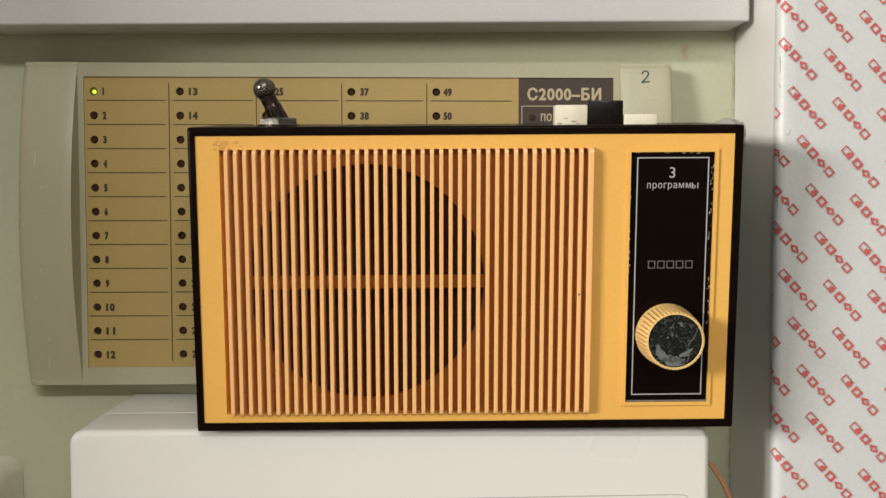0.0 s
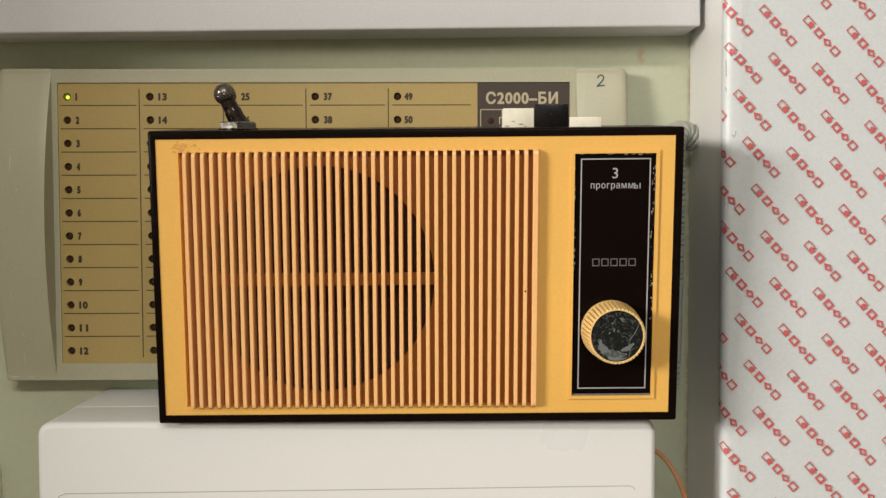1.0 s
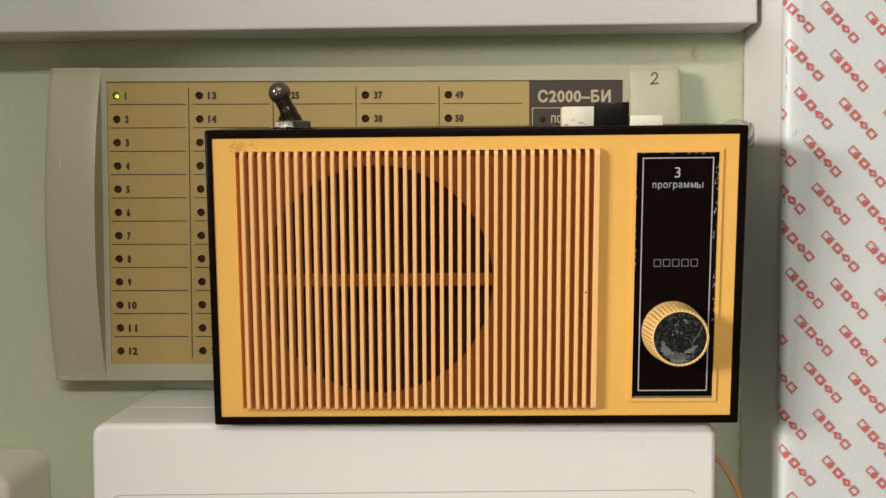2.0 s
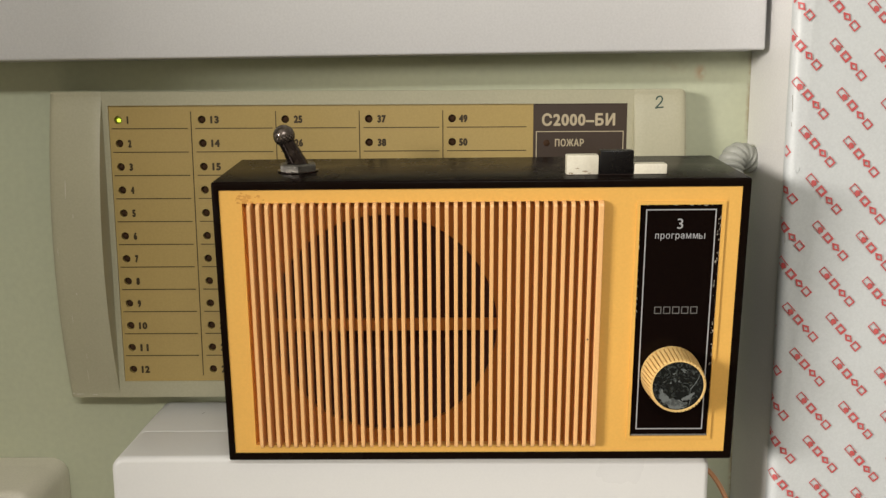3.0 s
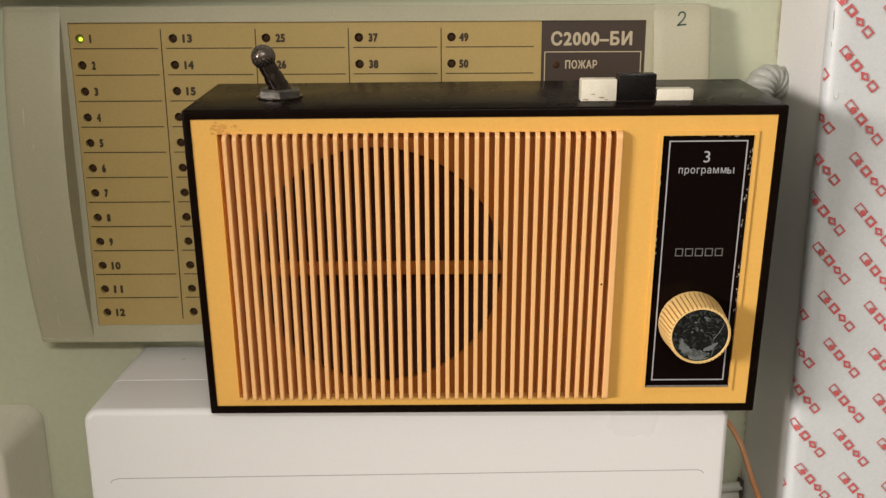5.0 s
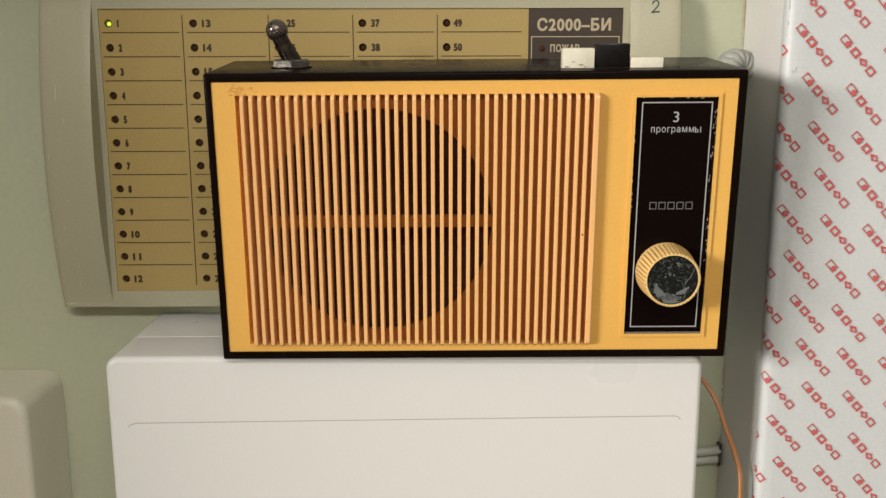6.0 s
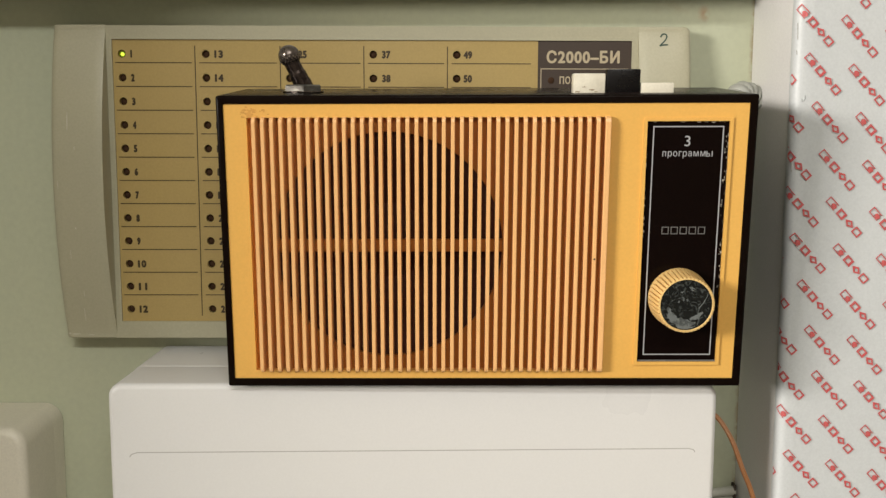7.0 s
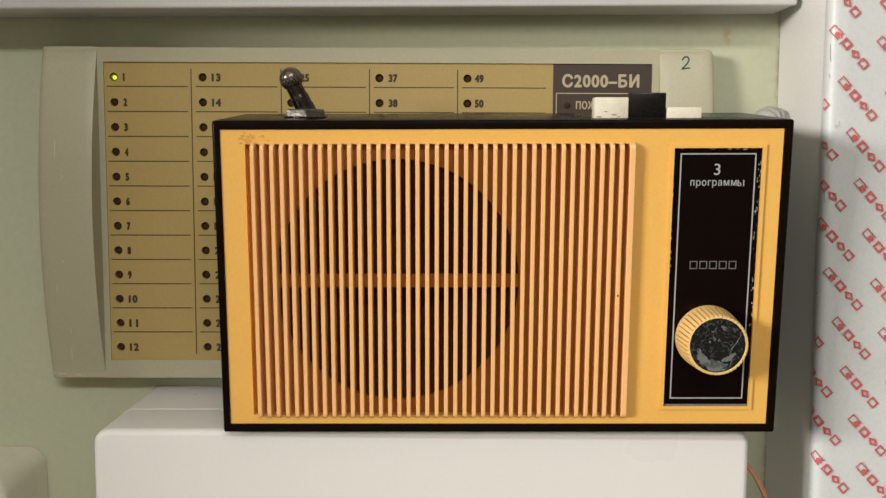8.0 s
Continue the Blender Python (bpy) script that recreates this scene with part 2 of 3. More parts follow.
def round_hole_cell(x0, x1, z0, z1, cx, cz, r, v0, v1, bm=None, n=20):
    """A rectangle in the plane x-z with a round hole, and the hole's wall from depth v0 to v1."""
    bm = bm or bmesh.new()
    inner, outer, deep = [], [], []
    for i in range(n):
        a = 2 * math.pi * (i + 0.5) / n
        c, s = math.cos(a), math.sin(a)
        k = min((x1 - cx) / c if c > 0 else (x0 - cx) / c, (z1 - cz) / s if s > 0 else (z0 - cz) / s)
        inner.append(bm.verts.new((cx + r * c, v0, cz + r * s)))
        deep.append(bm.verts.new((cx + r * c, v1, cz + r * s)))
        outer.append(bm.verts.new((cx + k * c, v0, cz + k * s)))
    corner = {q: bm.verts.new((x, v0, z)) for q, (x, z) in enumerate(((x1, z1), (x0, z1), (x0, z0), (x1, z0)))}
    for i in range(n):
        j = (i + 1) % n
        bm.faces.new([inner[i], inner[j], deep[j], deep[i]])
        start, step = 2 * math.pi * (i + 0.5) / n, 2 * math.pi / n
        between = sorted(((math.atan2(c.co.z - cz, c.co.x - cx) - start) % (2 * math.pi), q) for q, c in corner.items())
        bm.faces.new([inner[i], outer[i]] + [corner[q] for gap, q in between if 1e-6 < gap < step - 1e-6] + [outer[j], inner[j]])
    return bm


def lathe(profile, n=48, axis="z"):
    """Turns (radius, height) pairs round an axis; ends with radius 0 close the shape."""
    bm = bmesh.new()
    rings = []
    for r, h in profile:
        ring = []
        for i in range(1 if r == 0 else n):
            a = 2 * math.pi * i / n
            p = (r * math.cos(a), r * math.sin(a), h) if axis == "z" else (r * math.cos(a), h, r * math.sin(a))
            ring.append(bm.verts.new(p))
        rings.append(ring)
    for a, b in zip(rings, rings[1:]):
        for i in range(n):
            j = (i + 1) % n
            f = [a[i % len(a)], a[j % len(a)], b[j % len(b)], b[i % len(b)]]
            f = list(dict.fromkeys(f))
            if len(f) > 2:
                bm.faces.new(f)
    return bm


def smooth_path(points, steps=8):
    """A Catmull-Rom path through the points."""
    pts = [Vector(p) for p in points]
    pts = [2 * pts[0] - pts[1], *pts, 2 * pts[-1] - pts[-2]]
    out = []
    for a, b, c, d in zip(pts, pts[1:], pts[2:], pts[3:]):
        for i in range(steps):
            t = i / steps
            out.append(0.5 * (2 * b + (c - a) * t + (2 * a - 5 * b + 4 * c - d) * t * t + (3 * b - a - 3 * c + d) * t ** 3))
    return out + [pts[-2]]


def tube(path, radii, n=16):
    """A round tube along a path; radii is a number or one radius a point."""
    bm = bmesh.new()
    radii = radii if isinstance(radii, list) else [radii] * len(path)
    side, rings = None, []
    for i, p in enumerate(path):
        d = (path[min(i + 1, len(path) - 1)] - path[max(i - 1, 0)]).normalized()
        side = d.orthogonal().normalized() if side is None else (side - d * side.dot(d)).normalized()
        up = d.cross(side)
        rings.append([bm.verts.new(p + radii[i] * (math.cos(2 * math.pi * k / n) * side + math.sin(2 * math.pi * k / n) * up)) for k in range(n)])
    for a, b in zip(rings, rings[1:]):
        for k in range(n):
            bm.faces.new([a[k], a[(k + 1) % n], b[(k + 1) % n], b[k]])
    bm.faces.new(rings[0][::-1]), bm.faces.new(rings[-1])
    return bm


def writing(name, text, x0, x1, z0, z1, v, mat, parent, weight=0.0, lift=0.00012):
    """Letters in the built-in font, facing -y, fitted to the given width and height; weight thickens the strokes."""
    cu = bpy.data.curves.new(name, "FONT")
    cu.body, cu.size, cu.extrude, cu.resolution_u = text, 1.0, 0.01, 3
    cu.space_character = 1.12
    ob = bpy.data.objects.new(name, cu)
    scene.collection.objects.link(ob)
    bpy.context.view_layer.update()
    glyphs = bpy.data.meshes.new_from_object(ob.evaluated_get(bpy.context.evaluated_depsgraph_get()))
    bpy.data.objects.remove(ob)
    co = np.array([q.co for q in glyphs.vertices])
    faces = [list(f.vertices) for f in glyphs.polygons]
    bpy.data.meshes.remove(glyphs)
    lo, hi = co.min(0), co.max(0)
    d = weight * (z1 - z0)
    base = np.empty_like(co)
    base[:, 0] = x0 + d + (co[:, 0] - lo[0]) / (hi[0] - lo[0]) * (x1 - x0 - 2 * d)
    base[:, 2] = z0 + d + (co[:, 1] - lo[1]) / (hi[1] - lo[1]) * (z1 - z0 - 2 * d)
    base[:, 1] = v - lift * (co[:, 2] - lo[2]) / (hi[2] - lo[2])
    steps = [(0, 0)] + ([(d * math.cos(a), d * math.sin(a)) for a in (math.pi / 4 * k for k in range(8))] if weight else [])
    points, all_faces = [], []
    for k, (dx, dz) in enumerate(steps):
        all_faces += [[i + len(points) for i in f] for f in faces]
        points += [(x + dx, y - k * 4e-6, z + dz) for x, y, z in base]
    me = bpy.data.meshes.new(name)
    me.from_pydata(points, [], all_faces)
    return place(name, me, mat, parent, smooth=False)


# ---- room ----
WALL_Y = 0.483
X0, X1, Y0, ZC = -2.8, 1.7, -2.3, 2.7


def room():
    def slab(name, dims, mat, label, cat):
        ob = part(name, block(*dims), mat, smooth=False)
        tagged(ob, label, cat, kind="structure")
        return ob

    slab("wall_north", (X0 - 0.1, X1 + 0.1, WALL_Y, WALL_Y + 0.12, 0, ZC), WALL, "pale green painted plaster wall behind the equipment", "wall")
    slab("wall_south", (X0 - 0.1, X1 + 0.1, Y0 - 0.1, Y0, 0, ZC), PLAIN, "plain light plaster wall behind the viewer", "wall")
    slab("wall_west", (X0 - 0.1, X0, Y0, WALL_Y, 0, ZC), PLAIN, "plain light plaster side wall", "wall")
    # added out of view to block part of room_light towards the left
    slab("wall_pier", (-0.67, -0.55, 0.055, WALL_Y, 0, ZC), PLAIN, "plain unseen pier added to shade the equipment's left side", "wall")
    slab("wall_east", (X1, X1 + 0.1, Y0, WALL_Y, 0, ZC), PLAIN, "plain light plaster side wall", "wall")
    slab("floor", (X0 - 0.1, X1 + 0.1, Y0 - 0.1, WALL_Y + 0.12, -0.1, 0), FLOOR, "dark worn linoleum floor of the room", "floor")
    slab("ceiling", (X0 - 0.1, X1 + 0.1, Y0 - 0.1, WALL_Y + 0.12, ZC, ZC + 0.1), CEIL, "plain white painted ceiling", "ceiling")


room()


# ---- cable ducts ----
def cable_duct():
    duct = thing("cable_duct", "white plastic cable trunking running along the wall above the panel", "cable duct", pose(0, 0, 1.5909, 0, -0.55, 0))
    part("duct_base", block(-0.549, 0.1612, 0.4568, WALL_Y - 0.0005, 0.0003, 0.0745, 0.0008), BAND, duct)
    part("duct_cover", block(-0.5495, 0.1616, 0.4535, 0.4565, -0.0004, 0.0756, 0.0013, 3), BAND, duct)
    return duct


cable_duct()


def cable_trunk():
    """The wide upright duct with its printed film."""
    trunk = thing("upright_cable_duct", "wide upright white cable trunking still wrapped in printed protective film", "cable duct")
    xl, xr, yf, zb, zt = 0.1648, 0.313, 0.4217, 0.9, 2.2
    bm = bmesh.new()
    outline = [(0.1645, WALL_Y - 0.0005)]
    for i in range(7):
        a = math.pi + i * math.pi / 12
        outline.append((xl + 0.003 + 0.003 * math.cos(a), yf + 0.003 + 0.003 * math.sin(a)))
    for i in range(7):
        a = 1.5 * math.pi + i * math.pi / 12
        outline.append((xr - 0.003 + 0.003 * math.cos(a), yf + 0.003 + 0.003 * math.sin(a)))
    outline.append((xr, WALL_Y - 0.0005))
    low = [bm.verts.new((x, y, zb)) for x, y in outline]
    high = [bm.verts.new((x, y, zt)) for x, y in outline]
    for i in range(len(outline)):
        j = (i + 1) % len(outline)
        bm.faces.new([low[i], low[j], high[j], high[i]])
    bm.faces.new(low), bm.faces.new(high)
    part("trunk_body", bm, DUCT, trunk)

    # film: a thin skin over the front, folded round the edge, with a loose ridge near the fold
    bm = bmesh.new()
    prof = [(xl - 0.0005, yf + 0.0064), (xl - 0.0008, yf + 0.0050)]
    for i in range(7):
        a = math.pi + i * math.pi / 12
        prof.append((xl + 0.0034 + 0.0042 * math.cos(a), yf + 0.0034 + 0.0042 * math.sin(a)))
    prof += [(0.1711, yf - 0.0011), (0.1719, yf - 0.0019), (0.1728, yf - 0.0011)]
    prof += [(0.1758 + 0.006 * i, yf - 0.0011) for i in range(24)]
    rows = []
    zs = [zb + 0.002 + (zt - zb - 0.004) * k / 130 for k in range(131)]
    for z in zs:
        row = []
        for i, (x, y) in enumerate(prof):
            wob = 0.0003 * noise.noise(Vector((x * 30, z * 9, 2.0)))
            crease = max(0.0, noise.noise(Vector((3.0, z * 6, 0.5)))) if i in (9, 10, 11) else 1.0
            base = yf - 0.0011
            yy = base + (y - base) * crease if i in (9, 10, 11) else y
            row.append(bm.verts.new((x + (0.0006 * noise.noise(Vector((z * 14, 5.0, 1.0))) if i < 2 else 0), yy + wob * (1 if i > 8 else 0.3), z)))
        rows.append(row)
    for a, b in zip(rows, rows[1:]):
        for i in range(len(prof) - 1):
            bm.faces.new([a[i], a[i + 1], b[i + 1], b[i]])
    film = part("protective_film", bm, FILM, trunk, "clear grey film printed with rows of red marks")

    # creases in the loose film and a few dark rubs along its fold
    for run in ([(0.1672, 1.5330), (0.1680, 1.5316), (0.1688, 1.5326), (0.1690, 1.5345)], [(0.1676, 1.5690), (0.1684, 1.5700), (0.1694, 1.5694)]):
        part("crease", tube(smooth_path([(x, yf - 0.0011, z) for x, z in run], 5), 0.00018, 8), FILM, film, "raised crease in the film")
    for z0, z1 in ((1.5690, 1.5612), (1.5560, 1.5540), (1.5030, 1.4975)):
        part("rub", tube(smooth_path([(xl - 0.0001, yf + 0.0008, z0), (xl + 0.0001, yf + 0.0005, z1)], 4), 0.00016, 6), GAP, film, "thin dark rub on the fold")

    # one printed mark: a framed disc and three plain blocks along a slanting line; where it meets the fold it follows it
    xc, yc, rad = xl + 0.0034, yf + 0.0034, 0.0047

    def mark_mesh(name, ox):
        bm = bmesh.new()
        along, up = Vector((0.667, 0, -0.745)), Vector((0.62, 0, 0.58))

        def face(*corners):
            bm.faces.new([bm.verts.new(along * a + up * b) for a, b in corners])

        def band(loop, w):
            """A flat band of width w along the inside of an open run of (along, up) points."""
            mid = (sum(a for a, b in loop) / len(loop), sum(b for a, b in loop) / len(loop))
            inner = []
            for a, b in loop:
                da, db = mid[0] - a, mid[1] - b
                inner.append((a + math.copysign(min(w, abs(da)), da), b + math.copysign(min(w * 1.1, abs(db)), db)))
            for k in range(len(loop) - 1):
                face(loop[k], loop[k + 1], inner[k + 1], inner[k])

        h = 0.0044
        # an open frame holding a disc, then plain shapes: a slotted block, a lozenge and a thin open block
        def slotted(a0, a1, wa, wb):
            face((a0, 0), (a0 + wa, 0), (a0 + wa, h), (a0, h))
            face((a1 - wa, 0), (a1, 0), (a1, h), (a1 - wa, h))
            face((a0 + wa, 0), (a1 - wa, 0), (a1 - wa, wb), (a0 + wa, wb))
            face((a0 + wa, h - wb), (a1 - wa, h - wb), (a1 - wa, h), (a0 + wa, h))

        band([(0.0064, h), (0, h), (0, 0), (0.0064, 0)], 0.00052)
        face(*[(0.0047 + 0.0016 * math.cos(math.pi * k / 7), h * 0.45 + 0.0014 * math.sin(math.pi * k / 7)) for k in range(14)])
        slotted(0.0078, 0.0126, 0.00125, 0.0009)
        outer, inner = [(0.0135, h * 0.5), (0.0164, 0), (0.0193, h * 0.5), (0.0164, h)], [(0.0151, h * 0.5), (0.0164, h * 0.27), (0.0177, h * 0.5), (0.0164, h * 0.73)]
        for k in range(4):
            face(outer[k], outer[(k + 1) % 4], inner[(k + 1) % 4], inner[k])
        slotted(0.0198, 0.0243, 0.0008, 0.0008)
        if ox < xc:
            for k in range(9):
                bmesh.ops.bisect_plane(bm, geom=bm.verts[:] + bm.edges[:] + bm.faces[:], plane_co=(xc - ox - 0.0011 * k, 0, 0), plane_no=(1, 0, 0))
            bmesh.ops.bisect_plane(bm, geom=bm.verts[:] + bm.edges[:] + bm.faces[:], plane_co=(xc - ox - 0.0070, 0, 0), plane_no=(1, 0, 0), clear_inner=True)
            for v in bm.verts:
                s = xc - ox - v.co.x
                a = min(max(s, 0) / rad, math.pi / 2)
                if s > 0:
                    v.co.x = xc - rad * math.sin(a) - ox
                    v.co.y = yc - rad * math.cos(a) + max(0, s - rad * math.pi / 2) - (yf - 0.0017)
        me = bpy.data.meshes.new(name)
        bm.to_mesh(me)
        bm.free()
        me.materials.append(PRINT)
        return me

    whole = mark_mesh("print_mark", 1)
    for k in range(-3, 15):
        for i in range(-5, 8):
            x = 0.1628 + 0.02153 * i + 0.00465 * k
            z = 1.5753 - 0.00505 * i - 0.02298 * k
            if x > 0.29 or z < 1.28 or z > 1.66 or x < xc - 0.029:
                continue
            me = whole if x > xc else mark_mesh("print_mark", x)
            if len(me.polygons):
                place("print_mark", me, None, film, smooth=False, at=(x, yf - 0.0017, z))


cable_trunk()


# ---- indicator panel ----
def indicator_panel():
    panel = thing("indicator_panel", "grey plastic wall-mounted fire alarm panel with tan numbered sheet", "alarm panel")
    px0, px1, pz0, pz1, face = -0.2115, 0.1265, 1.4045, 1.573, 0.4705
    part("housing", block(px0 + 0.001, px1 - 0.001, 0.4745, WALL_Y - 0.0004, pz0, pz1, 0.0016, 3), HOUSING, panel)
    sx0, sx1, sz0, sz1 = -0.1808, 0.0953, 1.4138, 1.5655
    part("front_frame", sheet_with_holes([-0.1850, sx0, sx1, 0.0998], [pz0 + 0.0002, sz0, sz1, pz1 - 0.0003], [(1, 1)], 0.4692, 0.4760), HOUSING, panel, smooth=False)

    def cap_y(x, z, xi, xo, deep):
        """Depth of a side cap's bowed front."""
        q, f = (z - pz0) / (pz1 - pz0), (x - xi) / (xo - xi)
        q = min(max((q - 0.02) / 0.96, 0.0), 1.0)
        return 0.4691 - deep * max(0.0, 1 - (2 * q - 1) ** 2) ** 0.95 * (1 - 0.16 * max(f, 0) ** 2)

    def wing(xi, xo, deep, rad=0.0030):
        """A side cap, bowed from top to bottom, with rounded outer corners and a softened outer edge."""
        bm = bmesh.new()
        ends = [0.0, 0.0003, 0.0008, 0.0015, 0.0023, 0.0031]
        mids = [0.0031 + (pz1 - pz0 - 0.0062) * k / 26 for k in range(1, 26)]
        rows, high, sign = [], pz1 - pz0, 1 if xo > xi else -1
        for d in ends + mids + [high - e for e in reversed(ends)]:
            near = min(d, high - d)
            inset = rad - math.sqrt(max(0.0, rad * rad - (rad - near) ** 2)) if near < rad else 0.0
            z, edge = pz0 + d, xo - sign * inset
            row = []
            for f in (0.0, 0.02, 0.2, 0.45, 0.7, 0.87, 0.94, 0.98, 1.0):
                x = xi + (edge - xi) * f
                y = cap_y(x, z, xi, xo, deep) + {0.0: 0.0002, 0.94: 0.0002, 0.98: 0.0008, 1.0: 0.0020}.get(f, 0.0)
                y += 0.0005 if near == 0 else (0.0001 if near < 0.0005 else 0)
                row.append(bm.verts.new((x, min(y, WALL_Y - 0.002), z)))
            row.append(bm.verts.new((edge, WALL_Y - 0.0006, z)))
            row.append(bm.verts.new((xi, WALL_Y - 0.0006, z)))
            rows.append(row)
        for a, b in zip(rows, rows[1:]):
            for i in range(len(a)):
                j = (i + 1) % len(a)
                bm.faces.new([a[i], a[j], b[j], b[i]])
        bm.faces.new(rows[0]), bm.faces.new(rows[-1])
        return bm

    part("side_cap", wing(-0.1838, px0, 0.0122, 0.0016), HOUSING, panel)
    part("side_cap", wing(0.0986, px1, 0.0085), HOUSING, panel)

    # pale scuffs along the lower edge and flank of the broad cap
    random.seed(11)
    for x, z, dx, dz in ((-0.2060, 1.4068, 0.0060, 0.0006), (-0.1975, 1.4064, 0.0042, 0.0005), (-0.2095, 1.4072, 0.0016, 0.0008), (-0.1996, 1.418, 0.0004, 0.0100),
                         (-0.2035, 1.452, 0.0003, 0.0060), (-0.1985, 1.430, 0.0004, 0.0045), (-0.2080, 1.489, 0.0003, 0.0050), (-0.2022, 1.522, 0.0005, 0.0110), (-0.1996, 1.466, 0.0009, 0.0014), (-0.1985, 1.508, 0.0004, 0.0030)):
        bm = bmesh.new()
        ring = []
        for i in range(12):
            a = 2 * math.pi * i / 12
            px, pz = x + dx / 2 * math.cos(a) * random.uniform(0.6, 1), z + dz / 2 * math.sin(a) * random.uniform(0.6, 1)
            ring.append(bm.verts.new((px, cap_y(px, pz, -0.1838, px0, 0.0122) - 0.0002, pz)))
        bm.faces.new(ring)
        part("scuff", bm, SCUFF, panel, "pale scuff on the plastic", smooth=False)

    # tan sheet with a round window for each lamp
    pitch, z_first, x_first, col = 0.0125, 1.558, -0.176, 0.0445
    ver = [sx0, -0.1372, -0.0920, -0.0475, -0.0030, 0.0453]
    hor = [sz1] + [z_first - pitch * (k + 0.5) for k in range(11)] + [sz0]
    bm = bmesh.new()
    for c in range(5):
        for k in range(12):
            round_hole_cell(ver[c], ver[c + 1], hor[k + 1], hor[k], x_first + col * c, z_first - pitch * k, 0.0021, 0.4702, 0.4726, bm)
    bmesh.ops.remove_doubles(bm, verts=bm.verts, dist=1e-6)
    sheet = part("tan_sheet", bm, SHEET, panel, "tan printed sheet with numbered lamp windows", smooth=False)
    lens = bpy.data.meshes.new("led")
    b2 = lathe([(0, -0.0005), (0.0012, -0.0003), (0.0019, 0.0004), (0.00212, 0.0008)], 16, "y")
    bmesh.ops.recalc_face_normals(b2, faces=b2.faces)
    b2.to_mesh(lens)
    b2.free()
    lit = lens.copy()
    lens.materials.append(LED_OFF), lit.materials.append(LED_RIM)
    for c in range(5):
        for k in range(12):
            x, z, first = x_first + col * c, z_first - pitch * k, c == 0 and k == 0
            place("led", lit if first else lens, None, panel, "green lens of the lit lamp" if first else "", True, (x, 0.4710 if first else 0.4718, z))
            if first:
                part("led_core", lathe([(0, -0.0007), (0.0007, -0.0006), (0.0010, -0.0002), (0.0011, 0.0004)], 16, "y"), LED_ON, panel, "glowing core of the lit lamp", at=(x + 0.0003, 0.4709, z - 0.0002))
            num = str(12 * c + k + 1)
            wide = 0.0019 if len(num) == 1 else 0.0046
            wide = 0.0009 if num == "1" else wide
            left = x + (0.0046 if c < 4 else 0.0036)
            writing("numeral", num, left, left + wide, z - 0.0021, z + 0.0020, 0.4702, LINE, sheet, 0.075)
            if k < 11:
                a = ver[c] + (0.0012 if c == 0 else 0.0022)
                part("rule_line", block(a, ver[c + 1] - (0.0018 if c < 4 else 0.0036), 0.47005, 0.4702, z - pitch * 0.37 - 0.00022, z - pitch * 0.37 + 0.00022), LINE, sheet, smooth=False)
    for c in range(1, 5):
        part("rule_line", block(ver[c] - 0.00022, ver[c] + 0.00022, 0.47005, 0.4702, sz0 + 0.003, sz1 - 0.0032), LINE, sheet, smooth=False)

    # brown title field
    title = part("title_field", sheet_with_holes([0.0453, sx1], [sz0, sz1], [], 0.4700, 0.4703), BROWN, panel, "dark brown printed field with cream letters", smooth=False)
    writing("title_letters", "С2000–БИ", 0.0499, 0.0890, 1.5537, 1.5605, 0.4700, CREAM, title, 0.042)
    part("field_outline", sheet_with_holes([0.0468, 0.04725, 0.09325, 0.0937], [1.42, 1.42045, 1.55055, 1.5510], [(1, 1)], 0.46985, 0.4700), CREAM, title, smooth=False)
    writing("fire_letters", "ПОЖАР", 0.0570, 0.0725, 1.5428, 1.5469, 0.4700, CREAM, title, 0.03)
    part("led", lathe([(0, -0.0006), (0.0012, -0.0004), (0.0019, 0.0002), (0.0021, 0.0006)], 16, "y"), LED_OFF, title, at=(0.0525, 0.4699, 1.5447))
    # hand-written figure
    path = smooth_path([(0.1094, 0, 1.5676), (0.1102, 0, 1.5689), (0.1118, 0, 1.5693), (0.1127, 0, 1.5680), (0.1118, 0, 1.5660), (0.1098, 0, 1.5639),
                        (0.1090, 0, 1.5631), (0.1104, 0, 1.5634), (0.1131, 0, 1.5636)], 5)
    bm = bmesh.new()
    path = [q + Vector((0.0008, 0, -0.0002)) for q in path]
    for a, b in zip(path, path[1:]):
        d = (b - a).normalized() * 0.0001
        s = Vector((-d.z, 0, d.x)).normalized() * 0.00036
        bm.faces.new([bm.verts.new(p) for p in (a - d - s, b + d - s, b + d + s, a - d + s)])
    for v in bm.verts:
        v.co.y = cap_y(v.co.x, v.co.z, 0.0986, px1, 0.0085) - 0.0002
    part("marker_figure", bm, MARKER, panel, "hand-written green marker figure", smooth=False)


indicator_panel()


# ---- white boxes ----
def rounded_box(x0, x1, y0, y1, z0, z1, r_front, r_side, seg=6):
    """A moulded box: large radius on its four edges away from the wall, another on its upright outline corners."""
    bm = block(x0, x1, y0, y1, z0, z1)
    side = [e for e in bm.edges if abs(e.verts[0].co.y - e.verts[1].co.y) > 1e-6]
    bmesh.ops.bevel(bm, geom=side, offset=r_side, segments=seg, profile=0.5, affect="EDGES")
    front = [e for e in bm.edges if all(abs(v.co.y - y0) < 1e-6 for v in e.verts)]
    bmesh.ops.bevel(bm, geom=front, offset=r_front, segments=seg, profile=0.5, affect="EDGES")
    return bm


BOX_TOP = 1.3970


